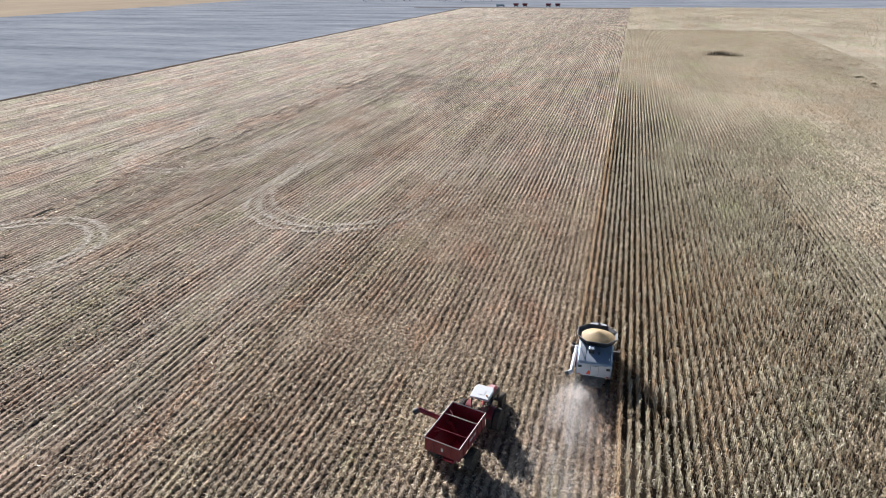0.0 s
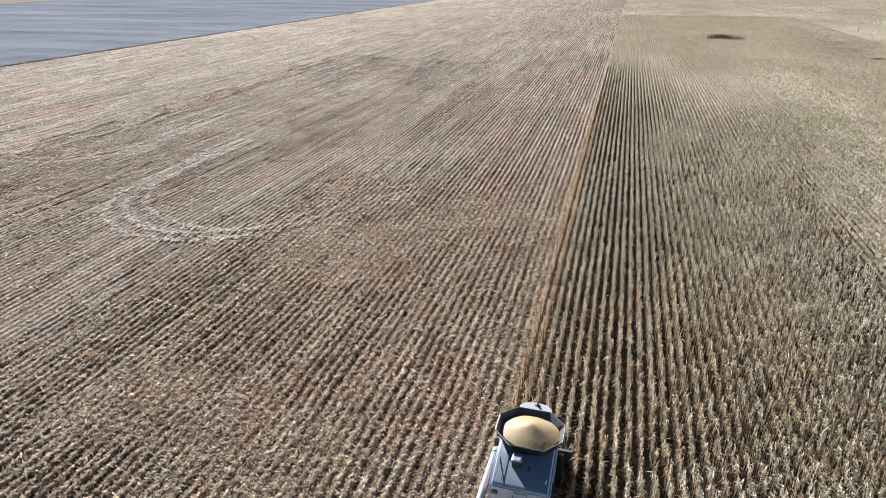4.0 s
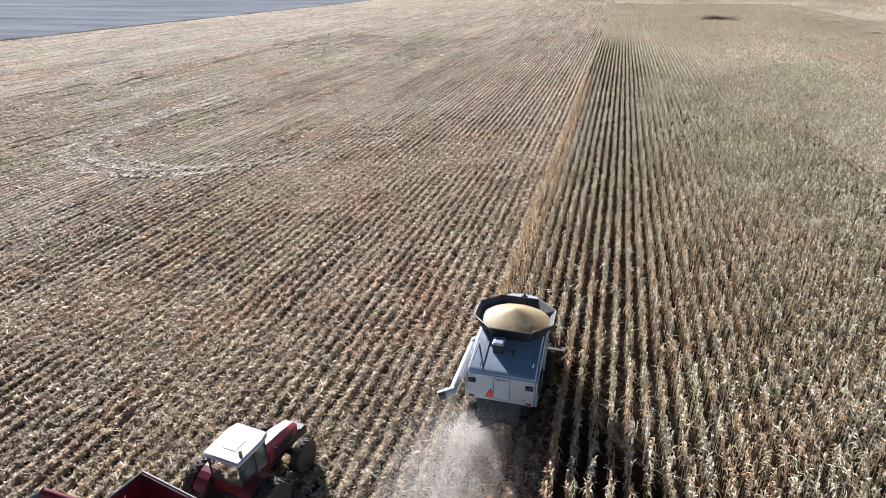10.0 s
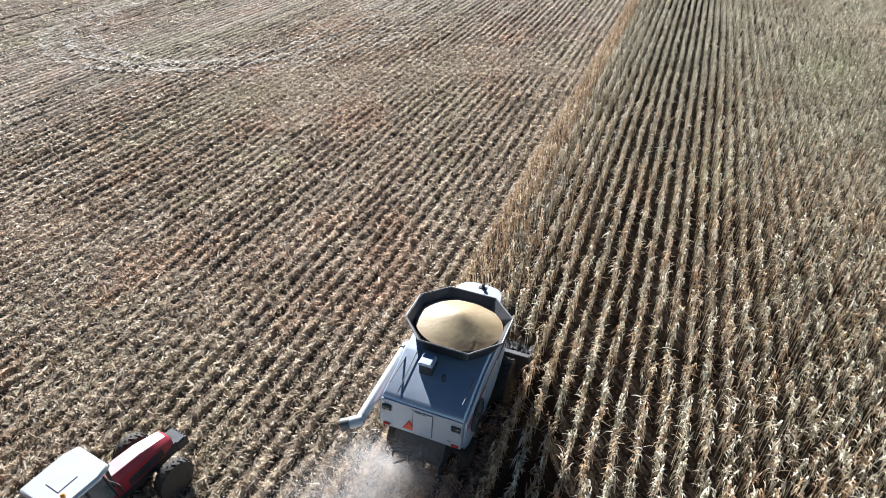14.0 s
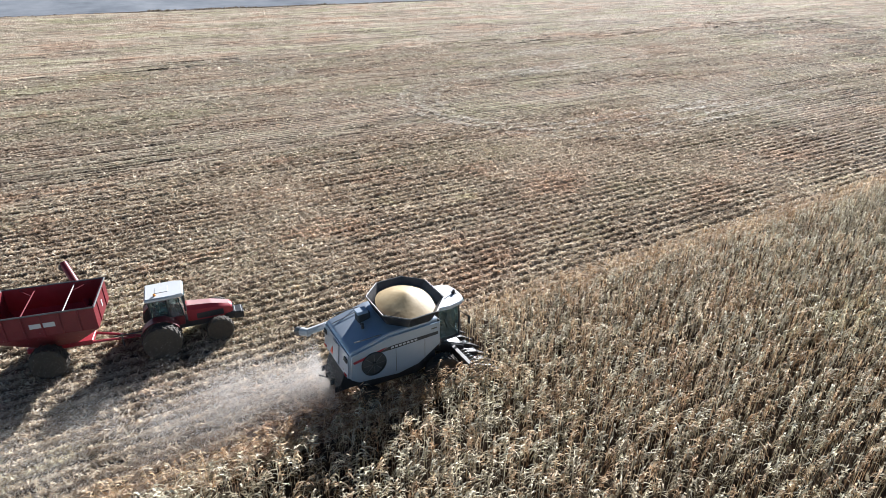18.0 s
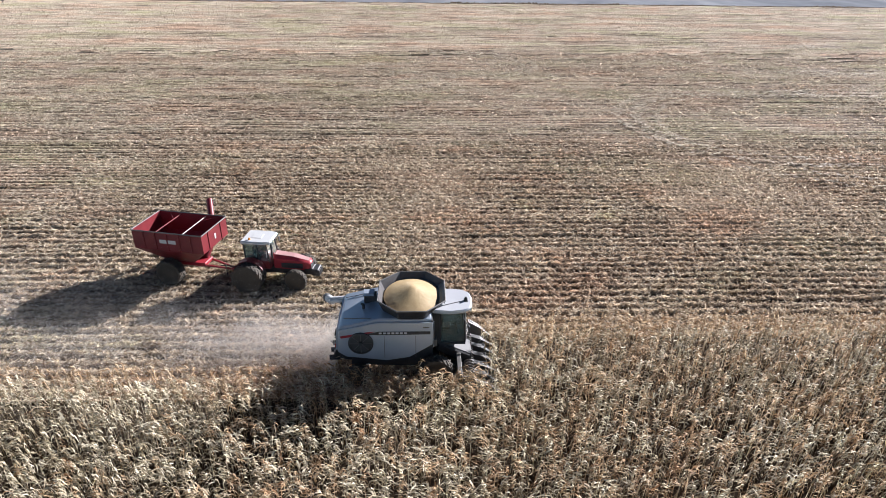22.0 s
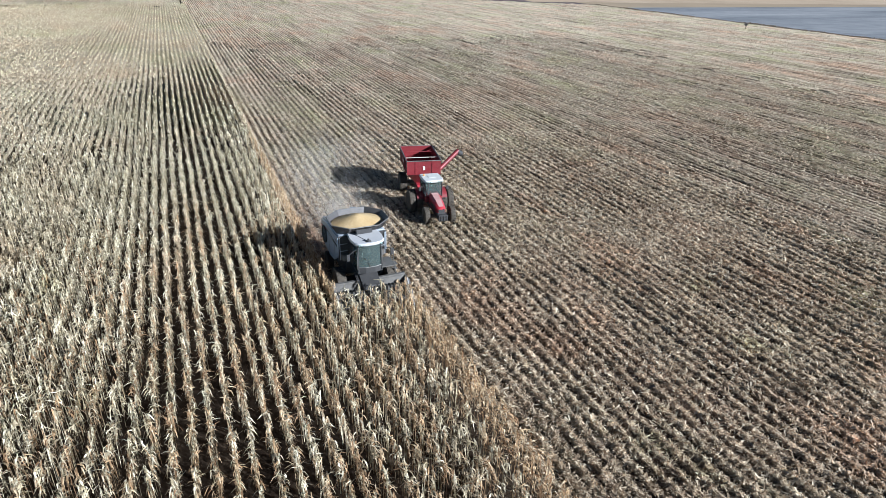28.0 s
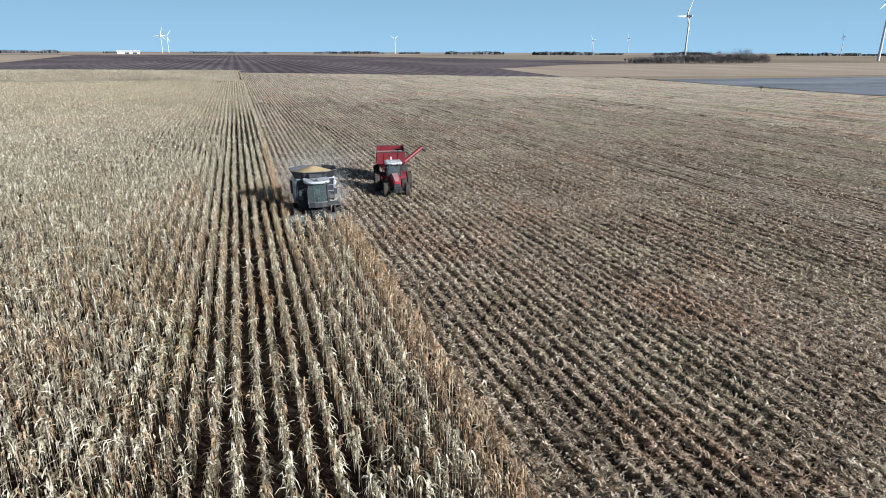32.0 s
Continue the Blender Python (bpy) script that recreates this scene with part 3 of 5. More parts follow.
def relief(name, zone, dx, dy, height, material, label, category, keep):
    """A sheet of land or crop whose rows stand up as real ridges."""
    x0, x1, y0, y1 = zone
    gx, gy = np.meshgrid(np.arange(x0, x1 + dx / 2, dx), np.arange(y0, y1 + dy / 2, dy))
    z = height(gx, gy)
    v = np.stack([gx + rng.normal(0, 0.05 * dx, gx.shape), gy + rng.normal(0, 0.25 * dy, gx.shape), z], -1)
    r, c = gx.shape
    idx = np.arange(r * c).reshape(r, c)
    f = np.stack([idx[:-1, :-1], idx[:-1, 1:], idx[1:, 1:], idx[1:, :-1]], -1).reshape(-1, 4)
    mid = (gx[:-1, :-1] + dx / 2).ravel(), (gy[:-1, :-1] + dy / 2).ravel()
    f = f[keep(*mid)]
    used, inv = np.unique(f, return_inverse=True)
    me = mesh_np(name, v.reshape(-1, 3)[used], inv.reshape(-1, 4), material)
    return tagged(new(name, me), label, category, kind="stuff")


def corn_top(x, y):
    """Height of the leaf mass, lower between the rows; ragged from plant to plant."""
    rag = value_noise(x, y, 2.7, 2.4) * 0.6 + value_noise(x, y, 0.4, 0.35, 9.0) * 0.2
    g = np.clip(np.maximum.reduce([(y - CORE[3]) / 84, (x - CORE[1]) / 30, (CORE[2] - y) / 52]), 0, 1)
    deep = np.clip(1 - np.maximum.reduce([(y - 80) / 120, (x - 32) / 48, (-30 - y) / 70]), 0, 1)
    ease = lambda q: np.clip(q, 0, 1) ** 2 * (3 - 2 * np.clip(q, 0, 1))
    rise, fill, row = ease(g * 1.25), ease((g - 0.3) / 0.7), row_profile(x) ** 1.2
    mass = (1.3 - 0.55 * deep) * (fill + (rise - fill) * row) + (0.12 + 0.72 * deep) * row * rise + (0.4 + 0.3 * deep) * (rag - 0.4) * rise
    return mass - 0.4 * (1 - fill) * (1 - row) - 0.5 * (1 - rise)


def corn_top_even(x, y):
    return 1.15 + 0.8 * value_noise(x, y, 0.49, 0.47, 4.0)


def crop_end(x, y):
    return y > np.interp(x, (-196, -170, 11, 146, 420), (-240, -258, -375, -412, -470)) + 2


def astray(x, y, by=9.0):
    """Places shifted a few metres to and fro, for borders that wander."""
    return x + by * (value_noise(x, y, 0.14, 0.11, 12.0) + value_noise(x, y, 0.6, 0.5, 13.0) - 1.0), y + 2 * by * (value_noise(x, y, 0.13, 0.12, 17.0) + value_noise(x, y, 0.7, 0.5, 19.0) - 1.0)


def corn_relief(name, zone, dx, dy, inner, label, top, wander=True):
    grid = (-2.25, zone[1] + 14, zone[2] - 26, zone[3] + 26) if wander else zone
    def keep(x, y):
        ax, ay = astray(x, y)
        ok = in_crop(x, y) & crop_end(x, y) & ~wet(x, y) & ((y < 700) & (x < 420))
        ok &= beyond(ax, ay, (-20, inner[1] - 5, inner[2] + 6, inner[3] - 6)) if inner is not CORE else beyond(x, y, inner)
        return ok & ~beyond(ax, ay, (-20, *zone[1:])) if wander else ok
    return relief(name, grid, dx, dy, top, M_CANOPY, label, "corn", keep)


BAND, WIDE = (-2.25, 54.0, -90.0, 170.0), (-2.25, 84.0, -230.0, 400.0)
corn_relief("corn_rows", BAND, ROW / 4, 0.55, CORE, "rows of dense pale dry corn leaves", corn_top)
corn_relief("corn_rows_far", WIDE, ROW / 2, 1.3, BAND, "far standing corn rows of pale dry leaves", corn_top)
corn_relief("corn_rows_farthest", (-2.25, 420.0, -472.0, 700.0), ROW * 4, 3.0, WIDE, "farthest standing corn, an even pale top", corn_top_even, False)


def leaf_tops(name, n, zone, inner, size, label, rows=True):
    """Upright dry leaf tips over the far corn, along its rows."""
    x, y = rng.uniform(zone[0], zone[1], n), rng.uniform(zone[2], zone[3], n)
    if rows:
        x = (np.floor(x / ROW) + 0.5) * ROW + rng.normal(0, 0.09, n)
    fade = np.clip(np.maximum.reduce([(x - inner[1]) / 40, (y - inner[3]) / 80, (inner[2] - y) / 50]), 0, 1)
    ok = in_crop(x, y) & crop_end(x, y) & ~wet(x, y) & (rng.random(n) < fade)
    x, y = x[ok], y[ok]
    n = x.size
    phi, tip = rng.uniform(0, 6.28, n), rng.uniform(-0.7, 0.7, n) * size
    h, w = size * rng.uniform(0.6, 1.2, n), size * rng.uniform(0.15, 0.42, n)
    base = np.stack([x, y, 1.72 + rng.normal(0, 0.14, n) - 0.45 * h], -1)
    side = np.stack([np.cos(phi), np.sin(phi), 0 * phi], -1) * w[:, None]
    top = base + np.stack([-np.sin(phi) * tip, np.cos(phi) * tip, h], -1)
    v = np.stack([base - side, base + side, top], 1).reshape(-1, 3)
    return tagged(new(name, mesh_np(name, v, np.arange(3 * n).reshape(n, 3), M_TIPS)), label, "corn", kind="stuff")


leaf_tops("corn_leaf_tops", 400000, (-2.2, 96.0, -230.0, 400.0), (0, 14.0, -28.0, 48.0), 0.29, "upright dry corn leaf tips over the far rows")
leaf_tops("corn_leaf_tops", 260000, (-2.2, 420.0, -472.0, 699.0), (0, 92.0, -225.0, 392.0), 0.66, "dry corn leaf tips across the farthest corn", False)


# ---- stubble and residue ----
def litter_top(x, y):
    """Residue ridges along the old rows, uneven from row to row and broken along their length."""
    xw = x + 0.22 * (value_noise(x, y, 0.5, 0.22) - 0.5) + 0.12 * (value_noise(x, y, 1.3, 1.1, 5.0) - 0.5)
    line = np.floor(xw / ROW)
    lift = 0.07 + 0.11 * value_noise(line * 1.37, y, 1.0, 0.05, 2.0) + 0.05 * (value_noise(line / 6.0, y, 1.0, 0.02, 4.0) - 0.5)
    matted = np.clip((value_noise(x, y, 0.12, 0.07, 7.0) - 0.68) * 5, 0, 0.6)
    clods = value_noise(x, y, 2.2, 1.1, 3.0) * 0.4 + value_noise(x, y, 5.5, 4.2, 6.0) * 0.6
    h = lift * row_profile(xw) ** 1.3 * (1 - matted) * (0.35 + 1.3 * clods)
    return 0.015 + h + 0.09 * value_noise(x, y, 4.6, 3.7, 1.0) + 0.05 * matted


ON_CUT = lambda x, y: (~in_crop(x, y) & (x < X_CUT)) | ((y < Y_HEAD) & (x > 2) & (x < X_CUT + 0.3))
CLOSE, OPEN_LAND = (-36.0, 2.25, -34.5, 60.0), (-96.0, 2.25, -120.0, 180.0)
def stubble_relief(name, zone, dx, dy, inner, label, rise=1.0, wander=True):
    grid = (zone[0] - 12 * wander, 2.5, zone[2] - 24 * wander, zone[3] + 24 * wander)
    grid = (math.floor(grid[0] / ROW) * ROW, *grid[1:])
    def keep(x, y):
        ax, ay = astray(x, y)
        ok = ON_CUT(x, y) & crop_end(x, y)
        if inner is not None:
            ok &= beyond(ax, ay, (inner[0] + 2, 30.0, inner[2] + 3, inner[3] - 3))
        return ok & ~beyond(ax, ay, (zone[0], 30.0, *zone[2:])) if wander else ok
    return relief(name, grid, dx, dy, lambda x, y: 0.05 + rise * (litter_top(x, y) - 0.05), M_STUBBLE, label, "stubble", keep)


stubble_relief("stubble_rows", CLOSE, ROW / 6, 0.17, None, "harvested corn stubble in low ridges of pale residue")
stubble_relief("stubble_rows_further", OPEN_LAND, ROW / 4, 0.95, CLOSE, "harvested corn stubble ridges further off", 1.2)
stubble_relief("stubble_rows_far", (-193.5, 2.25, -376.0, 699.0), ROW / 2, 3.4, OPEN_LAND, "harvested corn stubble ridges far across the field", 1.7, False)


def residue(name, n, zone, inner, size, label, bias=0.75, broad=0.14, soft_rim=0.3):
    x0, x1, y0, y1 = zone
    x, y = rng.uniform(x0, x1, n), rng.uniform(y0, y1, n)
    ok = ON_CUT(x, y) | (rng.random(n) < 0.06)
    top = litter_top(x, y)
    ok &= rng.random(n) < (1 - bias) + bias * np.clip((top - 0.04) / 0.16, 0, 1) ** 1.4
    fade = np.minimum.reduce([(x - x0) / (soft_rim * (x1 - x0)), (y - y0) / (0.7 * soft_rim * (y1 - y0)), (y1 - y) / (0.7 * soft_rim * (y1 - y0)), np.ones(n)])
    ok &= rng.random(n) < np.clip(fade, 0, 1)
    if inner is not None:
        ok &= beyond(x, y, inner)
    x, y, top = x[ok], y[ok], top[ok]
    n = x.size
    L = np.minimum(rng.gamma(3.0, size / 3.0, n), 2.2 * size)
    phi, tilt, roll_ = rng.uniform(0, 6.28, n), rng.normal(0, 0.45, n), rng.normal(0, 0.6, n)
    w = size * broad * rng.uniform(0.6, 1.6, n)
    along = np.stack([np.cos(phi), np.sin(phi), tilt], -1) * (L / 2)[:, None]
    side = np.stack([-np.sin(phi) * np.cos(roll_), np.cos(phi) * np.cos(roll_), np.sin(roll_)], -1) * w[:, None]
    base = np.stack([x, y, top + rng.uniform(0.0, 0.07, n)], -1)
    v = np.stack([base - along - side, base - along + side, base + along], 1).reshape(-1, 3)
    return tagged(new(name, mesh_np(name, v, np.arange(3 * n).reshape(n, 3), M_CHAFF)), label, "crop residue", kind="stuff")


residue("corn_residue", 1050000, (-42, 2.55, -34, 60), None, 0.24, "pale chopped corn leaves and husks on the ground", broad=0.15)
residue("corn_residue", 1300000, (-110, 2.55, -90, 140), (-34, 3, -26, 50), 0.27, "pale chopped corn leaves and husks further off", 0.93, 0.17)
residue("corn_residue", 640000, (-193, 2.55, -250, 480), (-84, 3, -66, 108), 0.46, "pale chopped corn leaves and husks far across the field", 0.93, 0.20, 0.06)


def stubs():
    x, y = [], []
    rows = np.arange(-40, 3) * ROW + ROW / 2
    for xr in rows:
        yy = np.arange(-34, 44, 0.2) + rng.uniform(-0.06, 0.06, 390)
        yy = yy[~in_crop(np.full(yy.size, xr), yy) & (rng.random(yy.size) < 0.75)]
        x.append(xr + rng.normal(0, 0.03, yy.size))
        y.append(yy)
    x, y = np.concatenate(x), np.concatenate(y)
    n = x.size
    base = np.stack([x, y, np.zeros(n)], -1)
    s = np.linspace(0, 1, 2)[None, :]
    V, F = [], []
    hh, ln, ph = rng.uniform(0.06, 0.24, (n, 1)), rng.uniform(-0.1, 0.1, (n, 1)), rng.uniform(0, 6.28, n)
    for k in range(2):
        v, f = strips(base, ph + k * 1.57, ln * s * (1 - k), hh * s, 0.016 + 0 * hh * s, np.zeros((n, 1)) + 0 * s)
        F.append(f + sum(len(a) for a in V))
        V.append(v)
    return tagged(new("cut_stalks", mesh_np("cut_stalks", np.concatenate(V), np.concatenate(F), M_CHAFF)), "short cut corn stalks standing in rows", "stubble", kind="stuff")


stubs()


def verge_grass():
    """Dead grass and weeds along the verge, in uneven clumps."""
    n = 15000
    y = rng.uniform(-243, 698, n)
    thick = value_noise(y, y * 0, 0.07, 1.0, 30.0) * 0.6 + value_noise(y, y * 0, 0.5, 1.0, 31.0) * 0.4
    y = y[rng.random(n) < thick * 1.3]
    n = y.size
    x = X_EDGE + 0.6 + 0.002 * y + rng.normal(0, 0.9, n) + 1.2 * (value_noise(y, y * 0, 0.05, 1.0, 33.0) - 0.5)
    h = rng.uniform(0.15, 0.5, n) * (0.5 + 1.3 * value_noise(y, y * 0, 0.11, 1.0, 34.0) ** 2)
    base = np.stack([x, y, np.full(n, 0.03)], -1)
    s = np.linspace(0, 1, 2)[None, :]
    v, f = strips(base, rng.uniform(0, 6.28, n), rng.uniform(0.1, 0.5, (n, 1)) * s, h[:, None] * s, 0.30 * (1.1 - 0.8 * s) + 0 * h[:, None], rng.normal(0, 0.3, (n, 1)) + 0 * s)
    return tagged(new("verge_grass", mesh_np("verge_grass", v, f, M_DRY_GRASS)), "dead brown grass clumps along the field verge", "grass", kind="stuff")


M_DRY_GRASS = straw("dead_grass", [(0.0, (0.13, 0.105, 0.08)), (0.5, (0.23, 0.185, 0.14)), (1.0, (0.33, 0.275, 0.205))], 0.35)
M_WEED = worn("dead_weed", (0.085, 0.065, 0.048), (0.16, 0.12, 0.08), 0.5, 0.8, 0, 20, 0.1, 0.2, 0.1)
verge_grass()


# ---- combine harvester ----
def thing(name, label, category, at=None, group=""):
    e = new(name)
    if at is not None:
        e.matrix_basis = at
    return tagged(e, label, category, group)


def ring_loft(rings, close=True, caps=False):
    """Skin between rings of equal point count."""
    bm = bmesh.new()
    rv = [[bm.verts.new(p) for p in r] for r in rings]
    n = len(rv[0])
    for a, b in zip(rv, rv[1:]):
        for i in range(n if close else n - 1):
            bm.faces.new((a[i], b[i], b[(i + 1) % n], a[(i + 1) % n]))
    if caps:
        bm.faces.new(rv[0])
        bm.faces.new(rv[-1])
    return bm


combine = thing("combine_harvester", "silver combine harvester with a heaped grain bin and dusty corn header", "combine")
# body shell: side profile (y, z)
BODY = [(-3.62, 2.22), (-3.50, 3.50), (-3.34, 3.60), (-1.55, 4.02), (0.95, 4.02), (0.95, 2.55), (-0.15, 1.92), (-1.2, 1.75), (-3.2, 1.98)]
body = part("body", prism(BODY, -1.5, 1.5, "x", 0.05), M_SILVER, combine, "dusty silver sheet-metal body", smooth=True)
for sx in (-1, 1):
    sp = [(-3.56, 2.20), (-3.46, 3.42), (-1.60, 3.86), (1.02, 3.86), (1.02, 2.60), (-0.12, 1.84), (-1.2, 1.66), (-3.16, 1.90)]
    part("side_shield", prism(sp, sx * 1.505, sx * 1.60, "x", 0.03), M_SILVER, body, smooth=True)
    part("stripe", prism([(-2.30, 3.18), (-1.55, 3.36), (0.90, 3.36), (0.90, 3.20), (-1.2, 3.16)], sx * 1.602, sx * 1.612, "x", 0), M_BLACK, body, "dark side stripe")
    part("red_stripe", prism([(-3.40, 3.10), (-2.05, 3.34), (-1.72, 3.36), (-2.3, 3.16), (-3.35, 2.98)], sx * 1.602, sx * 1.614, "x", 0), M_RED, body, "red sweep of paint")
    for k in range(7):
        part("nameplate_bar", box(sx * 1.613, sx * 1.622, -1.55 + k * 0.20, -1.41 + k * 0.20, 3.23, 3.32, 0), M_WHITE, body)
    for yy in (-1.3, 0.2):
        part("panel_seam", box(sx * 1.600, sx * 1.606, yy - 0.012, yy + 0.012, 1.85, 3.12, 0), M_GREY, body)
    part("side_decal_bar", box(sx * 1.602, sx * 1.61, 0.55, 0.85, 3.55, 3.62, 0), M_GREY, body)
# rotary cooling screen, right side
screen = part("rotary_screen", lathe([(0.60, 0.0), (0.60, 0.09), (0.54, 0.11), (0.53, 0.05), (0.12, 0.05), (0.10, 0.13), (0.02, 0.13)], 36), M_BLACK, combine, "dark round rotary cooling screen", pose(1.60, -2.42, 2.72))
for k in range(8):
    a = k * math.pi / 4
    part("spoke", tube((0.075, 0.1 * math.cos(a), 0.1 * math.sin(a)), (0.075, 0.52 * math.cos(a), 0.52 * math.sin(a)), 0.012, n=6), M_GREY, screen)
# rear panel
rear = part("rear_panel", prism([(-1.48, 2.24), (1.48, 2.24), (1.48, 3.46), (-1.48, 3.46)], -3.60, -3.66, "y", 0.01), M_SILVER, combine, "flat silver rear panel", Matrix.Translation((0, -3.62, 2.22)) @ Matrix.Rotation(radians(-5.36), 4, "X") @ Matrix.Translation((0, 3.61, -2.22)))
part("rear_door", box(-0.28, 0.42, -3.70, -3.665, 2.36, 3.36, 0.01), M_SILVER, rear, "hinged silver access door")
for xx in (-0.295, 0.425):
    part("door_gap", box(xx - 0.012, xx + 0.012, -3.672, -3.664, 2.36, 3.36, 0), M_BLACK, rear)
part("door_gap", box(-0.28, 0.42, -3.672, -3.664, 2.33, 2.355, 0), M_BLACK, rear)
for xx in (-1.27, 1.27):
    lamp = part("work_lamp", box(xx - 0.17, xx + 0.17, -3.73, -3.665, 3.02, 3.24, 0.02), M_BLACK, rear, "black twin work lamp")
    for dx in (-0.08, 0.08):
        part("lens", box(xx + dx - 0.055, xx + dx + 0.055, -3.745, -3.731, 3.07, 3.19, 0.01), M_GLASS, lamp)
    part("tail_light", box(xx - 0.13, xx + 0.13, -3.71, -3.665, 2.30, 2.38, 0.01), M_TAILRED, rear, "red tail light")
part("slow_vehicle_sign", prism([(-0.62, 2.42), (-0.22, 2.42), (-0.42, 2.77)], -3.672, -3.69, "y", 0.0), M_ORANGE, rear, "orange-red warning triangle")
part("sign_border", prism([(-0.68, 2.385), (-0.16, 2.385), (-0.42, 2.84)], -3.664, -3.671, "y", 0.0), M_TAILRED, rear, "dark red triangle border")
for k, (x0, x1, z) in enumerate(((-0.22, 0.02, 3.30), (0.06, 0.20, 3.30), (1.0, 1.12, 2.5))):
    part("decal_bar", box(x0, x1, -3.706, -3.698, z, z + 0.035, 0), M_GREY, rear)
# engine deck
intake = part("air_intake", box(-0.62, -0.12, -2.35, -1.75, 3.72, 4.28, 0.04), M_BLACK, combine, "dark box-shaped air intake")
part("intake_hood", prism([(-0.66, 4.28), (-0.08, 4.28), (-0.16, 4.40), (-0.58, 4.40)], -2.4, -1.85, "y", 0.02), M_SILVER, intake)
for k in range(5):
    part("louvre", box(-0.58, -0.16, -2.36, -2.335, 3.88 + k * 0.075, 3.92 + k * 0.075, 0), M_BLACK, intake)
exhaust = part("exhaust_pipe", tube((0.32, -2.35, 3.65), (0.32, -2.35, 4.05), 0.07), M_BLACK, combine, "short black exhaust stack", smooth=True)
part("rain_cap", tube((0.32, -2.35, 4.05), (0.36, -2.45, 4.14), 0.075, 0.05), M_BLACK, exhaust)
for xx in (-1.32, 1.32):
    part("deck_rail", box(xx - 0.02, xx + 0.02, -3.2, -1.7, 3.93, 3.97, 0.01), M_GREY, combine, at=Matrix.Translation((0, 0, -0.02)))
part("deck_seam", box(-1.0, -0.97, -3.35, -1.6, 3.60, 3.62, 0), M_GREY, combine, at=Matrix.Translation((0, -3.35, 3.60)) @ Matrix.Rotation(radians(13.2), 4, "X") @ Matrix.Translation((0, 3.35, -3.56)))


def octagon(w, a, y0, y1, ys0, ys1, z):
    return [(-a, y0, z), (a, y0, z), (w, ys0, z), (w, ys1, z), (a, y1, z), (-a, y1, z), (-w, ys1, z), (-w, ys0, z)]


OUT = octagon(1.86, 0.94, -1.61, 1.61, -0.66, 0.72, 4.64)
LOW = octagon(1.50, 0.80, -1.35, 1.00, -0.60, 0.55, 3.98)
tank = part("grain_tank", ring_loft([octagon(1.42, 0.76, -1.28, 0.93, -0.56, 0.5, 4.02), LOW, OUT, octagon(1.82, 0.92, -1.57, 1.57, -0.64, 0.70, 4.655), octagon(1.42, 0.76, -1.28, 0.93, -0.56, 0.5, 4.04)]), M_TANK, combine, "black flared octagonal grain tank extension")
for i in range(8):
    p, q = Vector(OUT[i]), Vector(OUT[(i + 1) % 8])
    part("rim_bar", tube(p, q, 0.032, n=8), M_GREY, tank)
    l0, l1 = Vector(LOW[i]), Vector(LOW[(i + 1) % 8])
    out = ((p + q) / 2 - Vector((0, 0, (p.z + q.z) / 2))).normalized() * 0.012
    bm = bmesh.new()
    bm.faces.new([bm.verts.new(v + out) for v in (p.lerp(q, 0.06), q.lerp(p, 0.06), l1.lerp(l0, 0.06), l0.lerp(l1, 0.06))])
    bmesh.ops.solidify(bm, geom=bm.faces[:], thickness=0.012)
    part("tank_panel", bm, M_TANK, tank)
part("tank_window", box(-0.5, 0.5, 1.585, 1.6, 4.2, 4.5, 0.0), M_BLACK, tank)


def grain_heap():
    bm = bmesh.new()
    bmesh.ops.create_grid(bm, x_segments=44, y_segments=44, size=1.0)
    for v in bm.verts:
        a, b = v.co.x, v.co.y
        r = math.hypot(a, b)
        k = max(abs(a), abs(b)) / r if r > 1e-6 else 1.0
        u, w = a * k * 1.66, b * k * 1.40 + 0.02
        rr = min(1.0, r * k)
        z = 4.88 - 0.50 * (math.sqrt(rr * rr + 0.012) - 0.11) / 0.896 + 0.016 * noise.noise(Vector((u * 1.6, w * 1.6, 3))) + 0.006 * noise.noise(Vector((u * 9, w * 9, 1)))
        v.co = (u, w, z)
    return bm


heap = part("grain", grain_heap(), M_GRAIN, None, smooth=True)
tagged(heap, "heaped golden corn grain filling the combine's tank", "grain")
# cab
cab = part("cab", box(-0.82, 0.82, 1.02, 1.35, 2.1, 3.92, 0.03), M_BLACK, combine, "dark cab with green tinted glass")
for sx in (-1, 1):
    for (ya, yb) in ((1.38, 1.40), (2.62, 2.55)):
        part("cab_post", tube((sx * 0.74, ya, 2.1), (sx * 0.72, yb, 3.92), 0.045, n=8), M_BLACK, cab)
    part("side_window", prism([(1.40, 2.15), (2.58, 2.15), (2.53, 3.88), (1.40, 3.88)], sx * 0.715, sx * 0.735, "x", 0), M_GLASS, cab, "tinted side window")
    mir = part("mirror_arm", tube((sx * 0.85, 2.5, 3.6), (sx * 1.35, 2.75, 3.45), 0.02, n=6), M_BLACK, cab)
    part("mirror", box(sx * 1.28, sx * 1.48, 2.74, 2.79, 3.05, 3.5, 0.02), M_BLACK, mir)
part("windscreen", ring_loft([[(-0.72, 2.60, 2.12), (-0.3, 2.74, 2.12), (0.3, 2.74, 2.12), (0.72, 2.60, 2.12)], [(-0.70, 2.54, 3.88), (-0.3, 2.66, 3.88), (0.3, 2.66, 3.88), (0.70, 2.54, 3.88)]], close=False), M_GLASS, cab, "curved green tinted windscreen", smooth=True)
part("front_bulkhead", box(-1.57, 1.57, 0.955, 1.012, 2.3, 3.95, 0.01), M_BLACK, combine, "dark bulkhead behind the cab")
